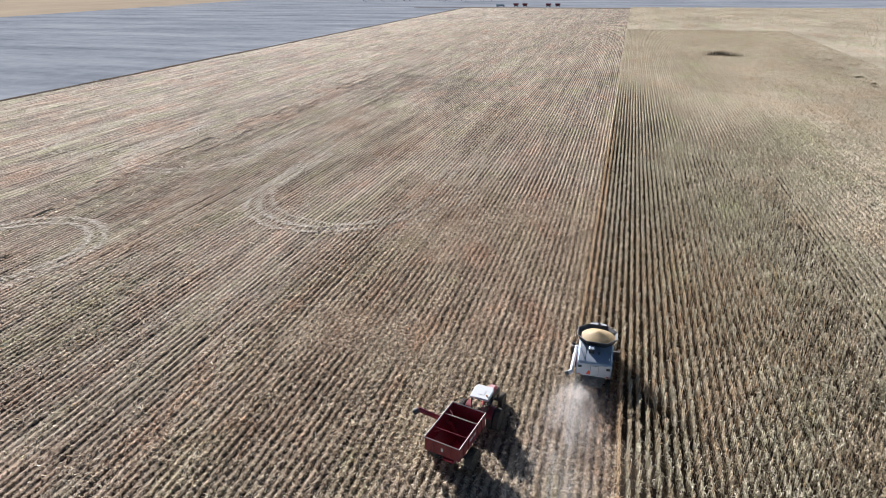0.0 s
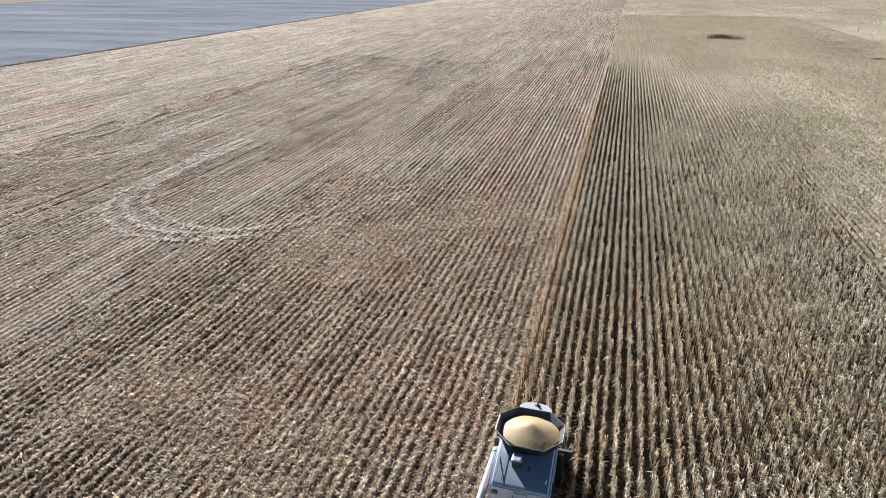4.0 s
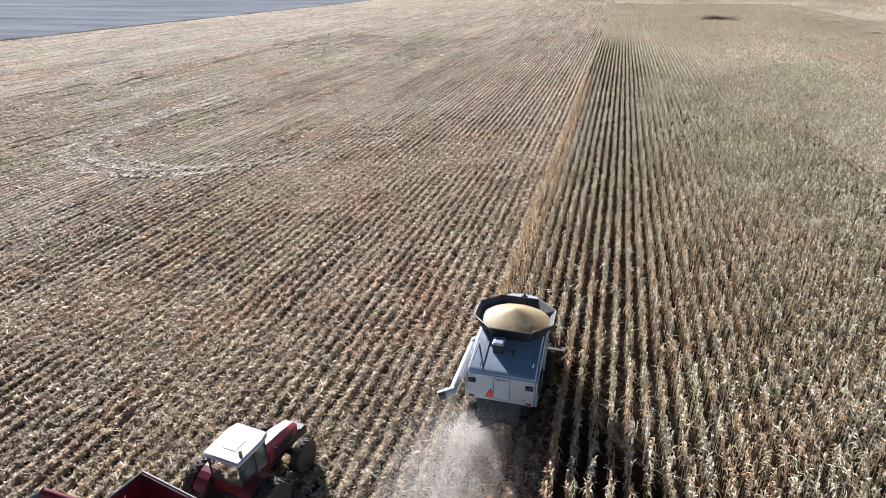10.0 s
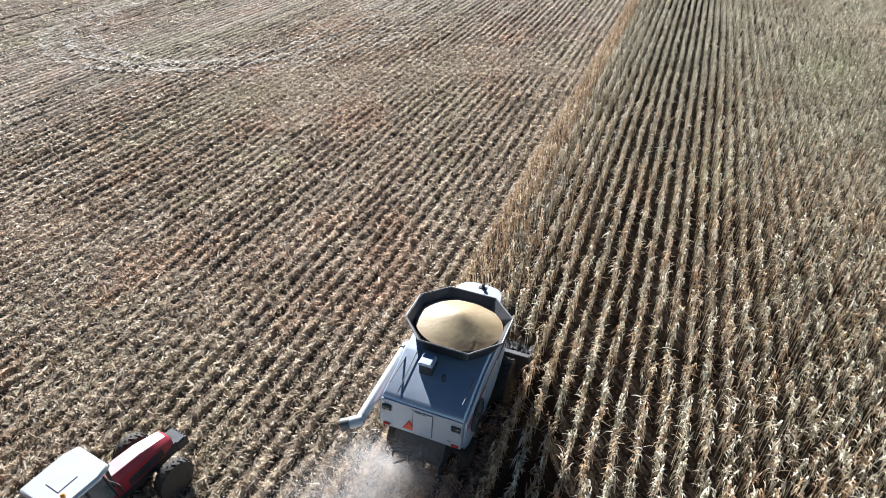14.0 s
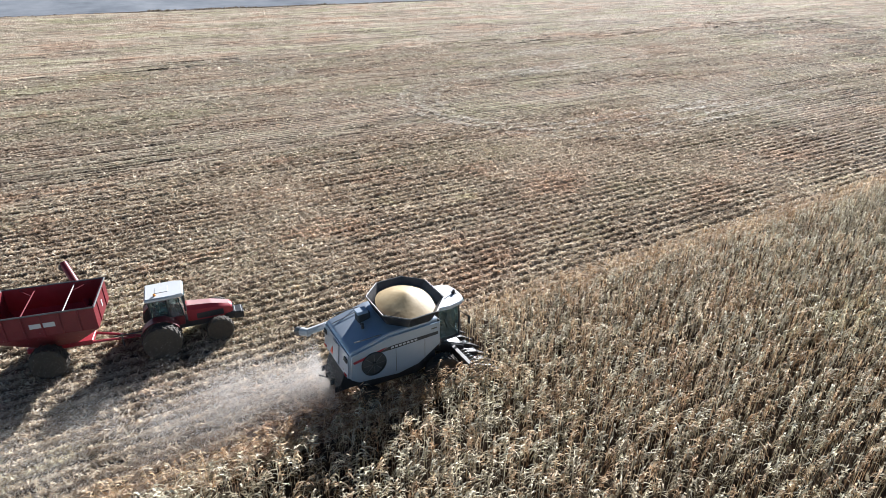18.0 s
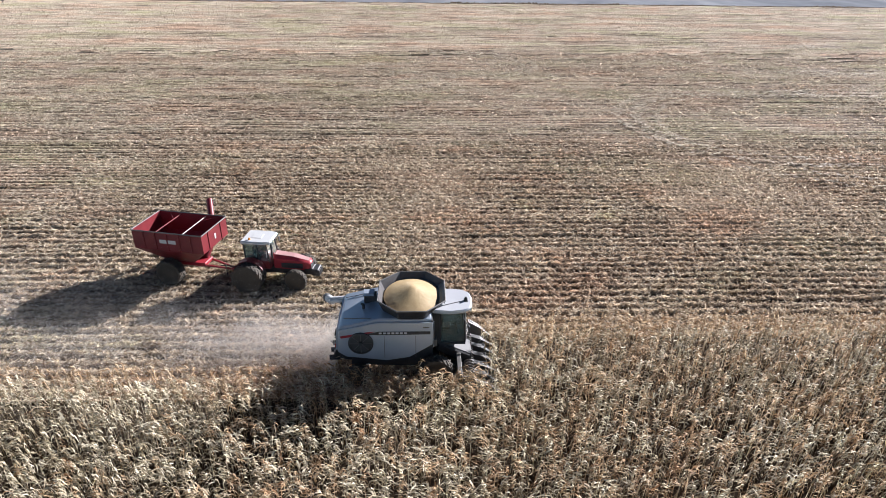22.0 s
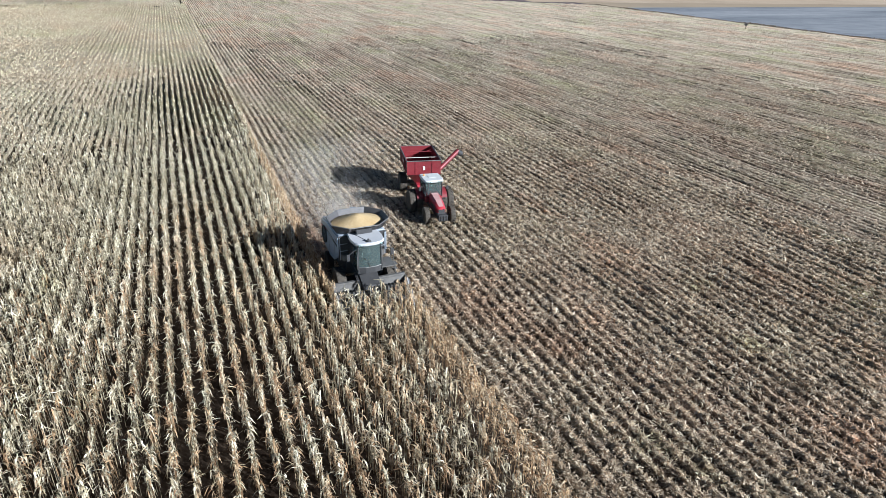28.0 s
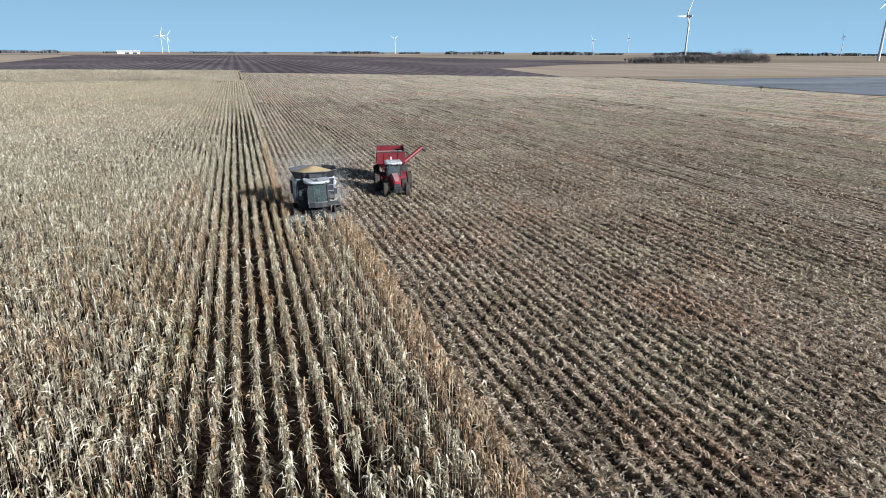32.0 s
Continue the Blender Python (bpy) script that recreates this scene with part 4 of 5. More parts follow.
part("nose_panel", ring_loft([[(-0.73, 2.62, 2.02), (-0.3, 2.76, 2.02), (0.3, 2.76, 2.02), (0.73, 2.62, 2.02)], [(-0.725, 2.612, 2.42), (-0.3, 2.75, 2.42), (0.3, 2.75, 2.42), (0.725, 2.612, 2.42)]], close=False), M_BLACK, cab, "black panel below the windscreen")
for (xa, ya, xb, yb) in ((-0.725, 2.62, -0.3, 2.757), (-0.3, 2.757, 0.3, 2.757), (0.3, 2.757, 0.725, 2.62)):
    part("windscreen_sill", tube((xa, ya, 2.43), (xb, yb, 2.43), 0.028, n=8), M_GREY, cab)
part("wiper", tube((0.0, 2.77, 2.46), (0.34, 2.735, 3.1), 0.012, n=6), M_BLACK, cab)
for sx in (-1, 1):
    # rails, lamps and boxes in the recess beside the cab
    part("bulkhead_rail", tube((sx * 1.46, 1.06, 2.35), (sx * 1.46, 1.06, 3.85), 0.022, n=6), M_SILVER, combine)
    part("bulkhead_rail", tube((sx * 0.98, 1.06, 3.42), (sx * 1.46, 1.06, 3.42), 0.022, n=6), M_SILVER, combine)
    part("bulkhead_rail", tube((sx * 0.98, 1.06, 2.95), (sx * 1.46, 1.06, 2.95), 0.022, n=6), M_SILVER, combine)
    part("side_locker", box(sx * 1.0 if sx > 0 else -1.4, 1.4 if sx > 0 else -1.0, 1.013, 1.22, 2.32, 2.72, 0.03), M_GREY, combine, "dusty grey locker beside the cab")
    part("cab_grab_rail", tube((sx * 0.80, 2.66, 2.3), (sx * 0.79, 2.60, 3.5), 0.018, n=6), M_GREY, cab)
part("cab_floor", box(-0.80, 0.80, 1.3, 2.65, 2.0, 2.12, 0.02), M_BLACK, cab)
seat = part("operator_seat", box(-0.25, 0.25, 1.5, 1.95, 2.5, 2.65, 0.05), M_GREY, cab)
part("seat_back", box(-0.24, 0.24, 1.45, 1.56, 2.65, 3.3, 0.05), M_GREY, seat)
column = part("steering_column", tube((0, 2.35, 2.1), (0, 2.15, 2.85), 0.05, n=8), M_BLACK, cab)
part("steering_wheel", tube((0, 2.14, 2.86), (0, 2.12, 2.89), 0.2, n=16), M_BLACK, column)
ROOF = [(-0.98, 0.98), (0.98, 0.98), (1.02, 1.9), (0.96, 2.55), (0.72, 2.84), (0.3, 2.95), (-0.3, 2.95), (-0.72, 2.84), (-0.96, 2.55), (-1.02, 1.9)]
roof = part("cab_roof", prism(ROOF, 3.93, 4.13, "z", 0.06), M_ROOF, combine, "pale silver rounded cab roof", smooth=True)
part("warning_beacon", lathe([(0.09, 0.0), (0.09, 0.05), (0.07, 0.06), (0.065, 0.16), (0.02, 0.19)], 12, "z"), M_BLACK, roof, "dark warning beacon", pose(0.07, 2.66, 4.13))
part("beacon_base", box(-0.1, 0.24, 2.57, 2.75, 4.125, 4.15, 0.01), M_BLACK, roof)
part("antenna_cable", tube((0.1, 2.6, 4.145), (0.75, 1.05, 4.145), 0.012, n=6), M_BLACK, roof)
for xx in (-0.66, -0.4, 0.4, 0.66):
    part("front_lamp", box(xx - 0.09, xx + 0.09, 2.80, 2.90, 3.95, 4.06, 0.02), M_GLASS, roof)
# ladder and platform on the left
plat = part("platform", box(-1.75, -0.84, 1.05, 2.35, 2.02, 2.08, 0.01), M_GREY, combine, "steel operator platform")
for k in range(5):
    part("step", box(-2.02, -1.76, 1.45, 1.95, 0.55 + k * 0.33, 0.58 + k * 0.33, 0.005), M_GREY, plat)
for yy in (1.43, 1.97):
    part("ladder_rail", tube((-1.98, yy, 0.5), (-1.80, yy, 2.1), 0.022, n=6), M_GREY, plat)
    part("hand_rail", tube((-1.74, yy, 2.05), (-1.74, yy, 3.0), 0.018, n=6), M_GREY, plat)
part("hand_rail", tube((-1.74, 1.1, 3.0), (-1.74, 2.3, 3.0), 0.018, n=6), M_GREY, plat)
# running gear
part("front_axle", box(-1.3, 1.3, 0.95, 1.35, 0.75, 1.1, 0.03), M_BLACK, combine)
part("rear_axle", box(-1.2, 1.2, -2.75, -2.45, 0.55, 0.8, 0.03), M_BLACK, combine)
for sx in (-1, 1):
    wheel("drive_wheel", 0.92, 0.62, (sx * 1.62, 1.15, 0.92), combine, M_GREY, 0.5, 22, "large black lugged drive wheel")
    wheel("steer_wheel", 0.62, 0.42, (sx * 1.40, -2.6, 0.62), combine, M_GREY, 0.5, 18, "small black rear steering wheel")
part("threshing_housing", prism([(-3.0, 1.1), (-2.9, 2.0), (0.95, 2.5), (1.05, 1.3), (0.0, 0.95)], -1.15, 1.15, "x", 0.03), M_BLACK, combine, "dark underside housing")
spreader = part("straw_spreader", prism([(-3.95, 1.25), (-3.62, 2.2), (-3.0, 2.2), (-3.0, 1.2)], -0.95, 0.95, "x", 0.03), M_BLACK, combine, "dark residue spreader hood")
for k in range(4):
    part("spreader_fin", box(-0.9 + k * 0.6 - 0.012, -0.9 + k * 0.6 + 0.012, -4.1, -3.5, 1.2, 1.5, 0), M_BLACK, spreader)
part("tow_bar", tube((-0.1, -3.6, 1.0), (-0.75, -4.3, 1.15), 0.03, n=6), M_BLACK, combine)
# unloading auger, folded back along the left side
AT, AB = Vector((-1.98, -4.35, 2.88)), Vector((-1.80, -0.75, 3.30))
auger = part("unloading_auger", tube(AB, AT, 0.175, n=18), M_WHITE, combine, "white unloading auger tube folded back along the side", smooth=True)
part("auger_elbow", tube(AB + Vector((0.35, 0.35, -0.35)), AB, 0.20, n=14), M_WHITE, auger, smooth=True)
part("auger_flange", tube(AB.lerp(AT, 0.05), AB.lerp(AT, 0.07), 0.21, n=14), M_GREY, auger)
part("auger_cradle", box(-2.12, -1.6, -2.35, -2.25, 2.85, 2.98, 0.01), M_GREY, auger)
spout = part("auger_spout", tube(AT + Vector((0.08, 0.12, 0.0)), AT + Vector((-0.30, -0.16, -0.06)), 0.20, 0.21, 14), M_WHITE, auger, smooth=True)
part("spout_boot", tube(AT + Vector((-0.24, -0.14, -0.05)), AT + Vector((-0.52, -0.26, -0.14)), 0.22, 0.23, 14), M_GREY, spout, "dark grey spout boot", smooth=True)
# feeder house and corn header
part("feeder_house", prism([(1.2, 1.5), (1.4, 2.0), (3.0, 1.25), (3.0, 0.45)], -0.6, 0.6, "x", 0.03), M_BLACK, combine, "dark feeder house")
header = part("corn_header", prism([(2.85, 0.35), (2.80, 1.28), (2.95, 1.34), (3.05, 0.7), (3.75, 0.5), (3.75, 0.38)], -2.33, 2.33, "x", 0.02), M_GREY, combine, "dusty dark corn header with pointed snouts", pose(0, -0.55, 0))
cross = part("cross_auger", tube((-2.25, 3.4, 0.78), (2.25, 3.4, 0.78), 0.17, n=14), M_GREY, header)
for k in range(20):
    x = -2.15 + k * 0.225
    part("auger_flight", tube((x, 3.4, 0.78), (x + 0.03, 3.4, 0.78), 0.30, n=14), M_GREY, cross)
part("header_top_bar", box(-2.36, 2.36, 2.76, 2.98, 1.26, 1.42, 0.02), M_GREY, header, "dusty grey top bar")
for k in range(7):
    x = (k - 3) * ROW
    end = k in (0, 6)
    w = 0.26 if k == 0 else 0.18 if end else 0.25
    up = 0.4 if k == 0 else 0.0
    snout = part("snout", ring_loft([[(x - w, 3.55, 0.45), (x + w, 3.55, 0.45), (x + w * 0.6, 3.55, 0.95 + up), (x - w * 0.6, 3.55, 0.95 + up)],
                                     [(x - w, 4.15, 0.35), (x + w, 4.15, 0.35), (x + w * 0.6, 4.15, 0.75 + up * 0.6), (x - w * 0.6, 4.15, 0.75 + up * 0.6)],
                                     [(x - 0.03, 5.0, 0.12), (x + 0.03, 5.0, 0.12), (x + 0.02, 5.0, 0.17), (x - 0.02, 5.0, 0.17)]], caps=True), M_GREY if end else M_BLACK, header, "dusty grey end divider" if end else "")
    if end:
        part("divider_edge", tube((x, 3.6, 1.0 + up), (x, 4.97, 0.2), 0.03, 0.015, 6), M_ROOF, snout, "worn pale edge")
    if k < 6:
        part("row_unit", box(x + 0.20, x + ROW - 0.20, 3.6, 4.4, 0.38, 0.52, 0.02), M_BLACK, header)
for sx in (-1, 1):
    part("end_shield", prism([(2.8, 0.3), (2.8, 1.3), (3.3, 1.25), (4.25, 0.75), (4.3, 0.3)], sx * 2.33, sx * 2.40, "x", 0.02), M_GREY, header, "dusty header end panel")
# join small gear under the cab
for k in range(3):
    part("hydraulic_hose", tube((0.75 + k * 0.06, 1.4, 2.0), (0.7 + k * 0.05, 2.9, 1.3), 0.02, n=6), M_BLACK, combine)


# ---- tractor and grain cart ----
TR = Matrix.Translation((-9.1, -9.6, 0)) @ Matrix.Rotation(radians(-7.0), 4, "Z")   # local +y is forward
tractor = thing("tractor", "dark red row-crop tractor with a white cab roof", "tractor", TR)
hood = part("hood", ring_loft([[(-0.42, 0.75, 1.15), (0.42, 0.75, 1.15), (0.46, 0.75, 1.85), (0.30, 0.75, 2.06), (-0.30, 0.75, 2.06), (-0.46, 0.75, 1.85)],
                               [(-0.40, 2.0, 1.10), (0.40, 2.0, 1.10), (0.42, 2.0, 1.75), (0.27, 2.0, 1.93), (-0.27, 2.0, 1.93), (-0.42, 2.0, 1.75)],
                               [(-0.34, 2.95, 1.05), (0.34, 2.95, 1.05), (0.35, 2.95, 1.55), (0.22, 2.95, 1.68), (-0.22, 2.95, 1.68), (-0.35, 2.95, 1.55)],
                               [(-0.28, 3.08, 1.10), (0.28, 3.08, 1.10), (0.28, 3.08, 1.45), (0.18, 3.08, 1.55), (-0.18, 3.08, 1.55), (-0.28, 3.08, 1.45)]], caps=True), M_RED, tractor, "sloping red bonnet", smooth=True)
part("hood_top", ring_loft([[(-0.27, 0.80, 2.062), (0.27, 0.80, 2.062), (0.27, 0.80, 2.075), (-0.27, 0.80, 2.075)], [(-0.245, 2.0, 1.934), (0.245, 2.0, 1.934), (0.245, 2.0, 1.947), (-0.245, 2.0, 1.947)], [(-0.2, 2.94, 1.684), (0.2, 2.94, 1.684), (0.2, 2.94, 1.697), (-0.2, 2.94, 1.697)]], caps=True), M_PALE_RED, hood, "pale pinkish bonnet top")
part("grille", box(-0.26, 0.26, 3.05, 3.10, 1.05, 1.45, 0.01), M_BLACK, hood)
for sx in (-1, 1):
    part("side_grille", box(sx * 0.405, sx * 0.43, 1.2, 2.6, 1.2, 1.55, 0.01), M_BLACK, hood)
    part("headlight", box(sx * 0.10, sx * 0.25, 3.08, 3.12, 1.40, 1.50, 0.01), M_GLASS, hood)
part("chassis", box(-0.36, 0.36, -1.0, 3.2, 0.75, 1.2, 0.04), M_BLACK, tractor)
wt = part("front_weights", box(-0.4, 0.4, 3.1, 3.55, 0.7, 1.15, 0.05), M_BLACK, tractor, "black front weight block")
for k in range(6):
    part("weight_plate", box(-0.38 + k * 0.13, -0.28 + k * 0.13, 3.5, 3.62, 0.68, 1.1, 0.02), M_BLACK, wt)
tcab = part("cab", box(-0.72, 0.72, -0.95, 0.6, 1.2, 1.75, 0.04), M_MAROON, tractor, "glazed cab with dark posts")
for sx in (-1, 1):
    for (ya, yb, za) in ((0.62, 0.48, 1.7), (-0.1, -0.1, 1.7), (-0.92, -0.98, 1.7)):
        part("cab_post", tube((sx * 0.72, ya, za), (sx * 0.72, yb, 2.92), 0.04, n=8), M_BLACK, tcab)
    part("side_window", prism([(-0.9, 1.76), (0.6, 1.76), (0.47, 2.9), (-0.95, 2.9)], sx * 0.70, sx * 0.712, "x", 0), M_GLASS, tcab)
    fender = part("fender", ring_loft([[(sx * 0.75, -0.60 + 1.02 * math.cos(a), 0.98 + 1.02 * math.sin(a)), (sx * 1.30, -0.60 + 1.02 * math.cos(a), 0.98 + 1.02 * math.sin(a)), (sx * 1.30, -0.60 + 0.97 * math.cos(a), 0.98 + 0.97 * math.sin(a)), (sx * 0.75, -0.60 + 0.97 * math.cos(a), 0.98 + 0.97 * math.sin(a))] for a in [radians(25 + 14 * j) for j in range(10)]], caps=True), M_MAROON, tractor, "dark red rear fender")
    mir = part("mirror_arm", tube((sx * 0.74, 0.5, 2.7), (sx * 1.15, 0.62, 2.6), 0.015, n=6), M_BLACK, tcab)
    part("mirror", box(sx * 1.08, sx * 1.26, 0.60, 0.64, 2.25, 2.6, 0.015), M_BLACK, mir)
part("windscreen", ring_loft([[(-0.70, 0.60, 1.76), (0.70, 0.60, 1.76)], [(-0.70, 0.47, 2.9), (0.70, 0.47, 2.9)]], close=False), M_GLASS, tcab)
part("rear_window", ring_loft([[(-0.70, -0.93, 1.76), (0.70, -0.93, 1.76)], [(-0.70, -0.97, 2.9), (0.70, -0.97, 2.9)]], close=False), M_GLASS, tcab)
tseat = part("operator_seat", box(-0.22, 0.22, -0.6, -0.15, 1.8, 1.92, 0.04), M_GREY, tcab)
part("seat_back", box(-0.21, 0.21, -0.68, -0.56, 1.9, 2.45, 0.04), M_GREY, tseat)
troof = part("cab_roof", prism([(-0.86, -1.12), (0.86, -1.12), (0.88, 0.35), (0.74, 0.78), (-0.74, 0.78), (-0.88, 0.35)], 2.92, 3.14, "z", 0.07), M_WHITE, tractor, "white cab roof", smooth=True)
part("warning_beacon", lathe([(0.07, 0.0), (0.07, 0.1), (0.03, 0.14)], 10, "z"), M_AMBER, troof, at=pose(0.55, -0.6, 3.13))
for xx in (-0.6, -0.35, 0.35, 0.6):
    part("roof_lamp", box(xx - 0.09, xx + 0.09, 0.74, 0.81, 2.96, 3.06, 0.01), M_GLASS, troof)
part("roof_hatch", box(-0.3, 0.3, -0.6, 0.05, 3.135, 3.16, 0.02), M_WHITE, troof)
part("exhaust_stack", tube((0.5, 0.72, 1.9), (0.5, 0.72, 3.05), 0.06, n=12), M_BLACK, tractor, "black exhaust stack", smooth=True)
part("front_axle", box(-0.95, 0.95, 2.15, 2.4, 0.6, 0.8, 0.03), M_BLACK, tractor)
part("rear_axle", box(-1.5, 1.5, -0.72, -0.48, 0.86, 1.1, 0.03), M_BLACK, tractor)
for sx in (-1, 1):
    wheel("rear_wheel", 0.98, 0.52, (sx * 1.08, -0.6, 0.98), tractor, M_RIM, 0.56, 20, "tall lugged rear wheel with a pale rim")
    wheel("rear_wheel", 0.98, 0.50, (sx * 1.66, -0.6, 0.98), tractor, M_RIM, 0.56, 20, "outer dual rear wheel with a pale rim")
    wheel("front_wheel", 0.72, 0.42, (sx * 1.08, 2.28, 0.72), tractor, M_RIM, 0.55, 18, "lugged front wheel with a pale rim")
part("drawbar", box(-0.08, 0.08, -1.75, -0.6, 0.5, 0.62, 0.01), M_BLACK, tractor)
for k in range(4):
    part("cab_step", box(-1.02, -0.76, 0.25, 0.62, 0.45 + k * 0.3, 0.48 + k * 0.3, 0.005), M_BLACK, tractor)

CT = Matrix.Translation((-10.1, -15.0, 0)) @ Matrix.Rotation(radians(-12.0), 4, "Z")
cart = thing("grain_cart", "empty dark red grain cart with a side auger behind a tractor", "grain cart", CT)


def hopper(t):
    o = t
    rim = [(-1.5 + o, -2.35 + o), (1.5 - o, -2.35 + o), (1.5 - o, 2.35 - o), (-1.5 + o, 2.35 - o)]
    low = [(-0.45 + o, -0.75), (0.45 - o, -0.75), (0.45 - o, 0.85), (-0.45 + o, 0.85)]
    return rim, low


r0, l0 = hopper(0.0)
r1, l1 = hopper(0.05)
box_bm = ring_loft([[(x, y, 1.05) for x, y in l0], [(x, y, 2.35) for x, y in r0], [(x, y, 3.6) for x, y in r0], [(x, y, 3.6) for x, y in r1], [(x, y, 2.38) for x, y in r1], [(x, y, 1.10) for x, y in l1]])
bin_ = part("hopper", box_bm, M_MAROON, cart, "dark red steel grain hopper")
for (a, b) in (((-1.53, -2.38), (1.53, -2.38)), ((1.53, -2.38), (1.53, 2.38)), ((1.53, 2.38), (-1.53, 2.38)), ((-1.53, 2.38), (-1.53, -2.38))):
    part("rim_rail", tube((*a, 3.6), (*b, 3.6), 0.042, n=8), M_GREY, bin_, "dull grey rim rail")
for yy, metal in ((-0.85, M_MAROON), (0.95, M_RIM)):
    part("cross_brace", tube((-1.47, yy, 3.48), (1.47, yy, 3.48), 0.03, n=8), metal, bin_, "cross brace")
    part("brace_strut", tube((-1.47, yy + math.copysign(0.7, yy), 3.48), (-0.7, yy, 3.48), 0.022, n=6), M_MAROON, bin_)
for sx in (-1, 1):
    for yy in (-1.6, -0.8, 0.0, 0.8, 1.6):
        part("side_rib", box(sx * 1.50, sx * 1.56, yy - 0.04, yy + 0.04, 2.35, 3.56, 0.01), M_MAROON, bin_)
    part("decal_bar", box(sx * 1.505, sx * 1.512, -0.55, 0.55, 2.85, 3.1, 0), M_WHITE, bin_)
for yy in (-2.36, 2.36):
    part("inspection_window", box(-0.09, 0.09, yy - 0.012, yy + 0.012, 2.75, 3.1, 0.01), M_WHITE, bin_, "small pale inspection window")
    for xx in (-0.75, 0.75):
        part("end_rib", box(xx - 0.04, xx + 0.04, yy - 0.03, yy + 0.03, 2.36, 3.56, 0.01), M_MAROON, bin_)
part("frame", box(-0.5, 0.5, -1.4, 1.6, 0.85, 1.1, 0.03), M_RED, cart)
part("axle", box(-1.35, 1.35, -0.35, -0.05, 0.75, 1.0, 0.03), M_BLACK, cart)
for sx in (-1, 1):
    wheel("cart_wheel", 0.88, 0.68, (sx * 1.55, -0.2, 0.88), cart, M_RIM, 0.5, 18, "wide flotation wheel with a pale rim")
    part("tongue", tube((sx * 0.45, 1.5, 0.95), (0.0, 3.75, 0.6), 0.07, n=8), M_RED, cart)
part("jack_stand", tube((0.22, 2.9, 0.25), (0.22, 2.9, 1.05), 0.04, n=8), M_GREY, cart)
A0, A1 = Vector((-1.25, 1.45, 2.2)), Vector((-3.55, 0.1, 3.75))
caug = part("cart_auger", tube(A0, A1, 0.20, n=16), M_MAROON, cart, "dark red unloading auger reaching out sideways", smooth=True)
part("auger_lower", tube((-0.35, 1.2, 1.1), A0, 0.20, n=14), M_MAROON, caug, smooth=True)
part("auger_spout", tube(A1 + Vector((0.1, 0.06, -0.05)), A1 + Vector((-0.3, -0.16, -0.35)), 0.23, 0.24, 14), M_BLACK, caug, "dark spout hood", smooth=True)
part("auger_brace", tube(A0.lerp(A1, 0.5), (-1.5, 2.2, 3.3), 0.025, n=6), M_BLACK, caug)
part("pto_shaft", tube((0, -1.0, 0.85), (0, -3.0, 0.85), 0.04, n=8), M_BLACK, tractor)
part("ladder", box(-1.62, -1.52, -1.9, -1.5, 1.2, 3.3, 0.01), M_GREY, cart)


# ---- dust and chaff behind the combine ----
def dust():
    """A plume of specks blown back and to the left, dense at the spreader, thin and streaky further back."""
    n = 2200000
    u = rng.random(n) ** 1.3
    y = -3.9 - 26.0 * u
    spread = 1.45 + 4.9 * u
    x = -0.75 - 3.4 * u + rng.normal(0, 1, n) * spread * 0.64
    billow = value_noise(x, y, 0.55, 0.4, 41.0) * 0.6 + value_noise(x, y, 1.6, 1.2, 43.0) * 0.4
    z = 0.10 + np.abs(rng.normal(0, 0.5, n)) * (1.5 + 0.8 * u) * (0.5 + billow)
    z = np.minimum(z, 3.2)
    ok = rng.random(n) < 0.85 * np.exp(-1.3 * u)
    ok &= rng.random(n) < np.clip(0.15 + 1.5 * billow - 0.35, 0.1, 1) + 0.3 * np.exp(-9 * u)
    ok &= rng.random(n) < 0.72 + 0.28 * np.sin(x * 4.2 + 1.1 * np.sin(y * 0.5)) * np.clip(u * 3, 0, 1)
    x, y, z, u = x[ok], y[ok], z[ok], u[ok]
    n = x.size
    a = rng.normal(0, 1, (n, 3, 3)) * (rng.uniform(0.0046, 0.0094, n) * (1 + 0.3 * u))[:, None, None]
    v = np.stack([x, y, z], -1)[:, None, :] + a
    ob = new("harvest_dust", mesh_np("harvest_dust", v.reshape(-1, 3), np.arange(n * 3).reshape(n, 3), M_DUST))
    return tagged(ob, "pale plume of chaff and dust blown behind the combine", "dust", kind="stuff")


dust()


# ---- weedy wet spot in the corn ----
def weeds():
    n = 900
    x = 42 + rng.normal(0, 3.6, n)
    y = 262 + 2.5 * np.sin(x * 0.35) + rng.normal(0, 1.6, n)
    base = np.stack([x, y, np.zeros(n)], -1)
    s = np.linspace(0, 1, 3)[None, :]
    v, f = strips(base, rng.uniform(0, 6.28, n), rng.uniform(0.1, 0.5, (n, 1)) * s, rng.uniform(1.0, 3.4, (n, 1)) * s, 0.12 * (1.1 - s) + 0 * base[:, :1], rng.normal(0, 0.5, (n, 1)) + 0 * s)
    return tagged(new("weed_patch", mesh_np("weed_patch", v, f, M_WEED)), "dark dead weeds in a gap of the corn", "weeds", kind="stuff")


weeds()

# ---- far trees, farm, wagons, turbines ----
M_BARK = worn("grey_bark", (0.07, 0.055, 0.045), (0.12, 0.095, 0.08), 1.0, 0.85, 0, 10, 0.3, 0.2, 0.1)
# Twig colour is lightened to hold the haze over the far trees.
M_TWIG = straw("bare_twigs_hazed", [(0.0, (0.10, 0.092, 0.098)), (0.5, (0.15, 0.138, 0.142)), (1.0, (0.20, 0.185, 0.185))], 0.0)
# Haze of distance is put into the base colour: paler and bluer woods.
M_WOODS = straw("hazed_woods", [(0.0, (0.085, 0.10, 0.115)), (0.5, (0.11, 0.125, 0.142)), (1.0, (0.14, 0.155, 0.17))], 0.0)


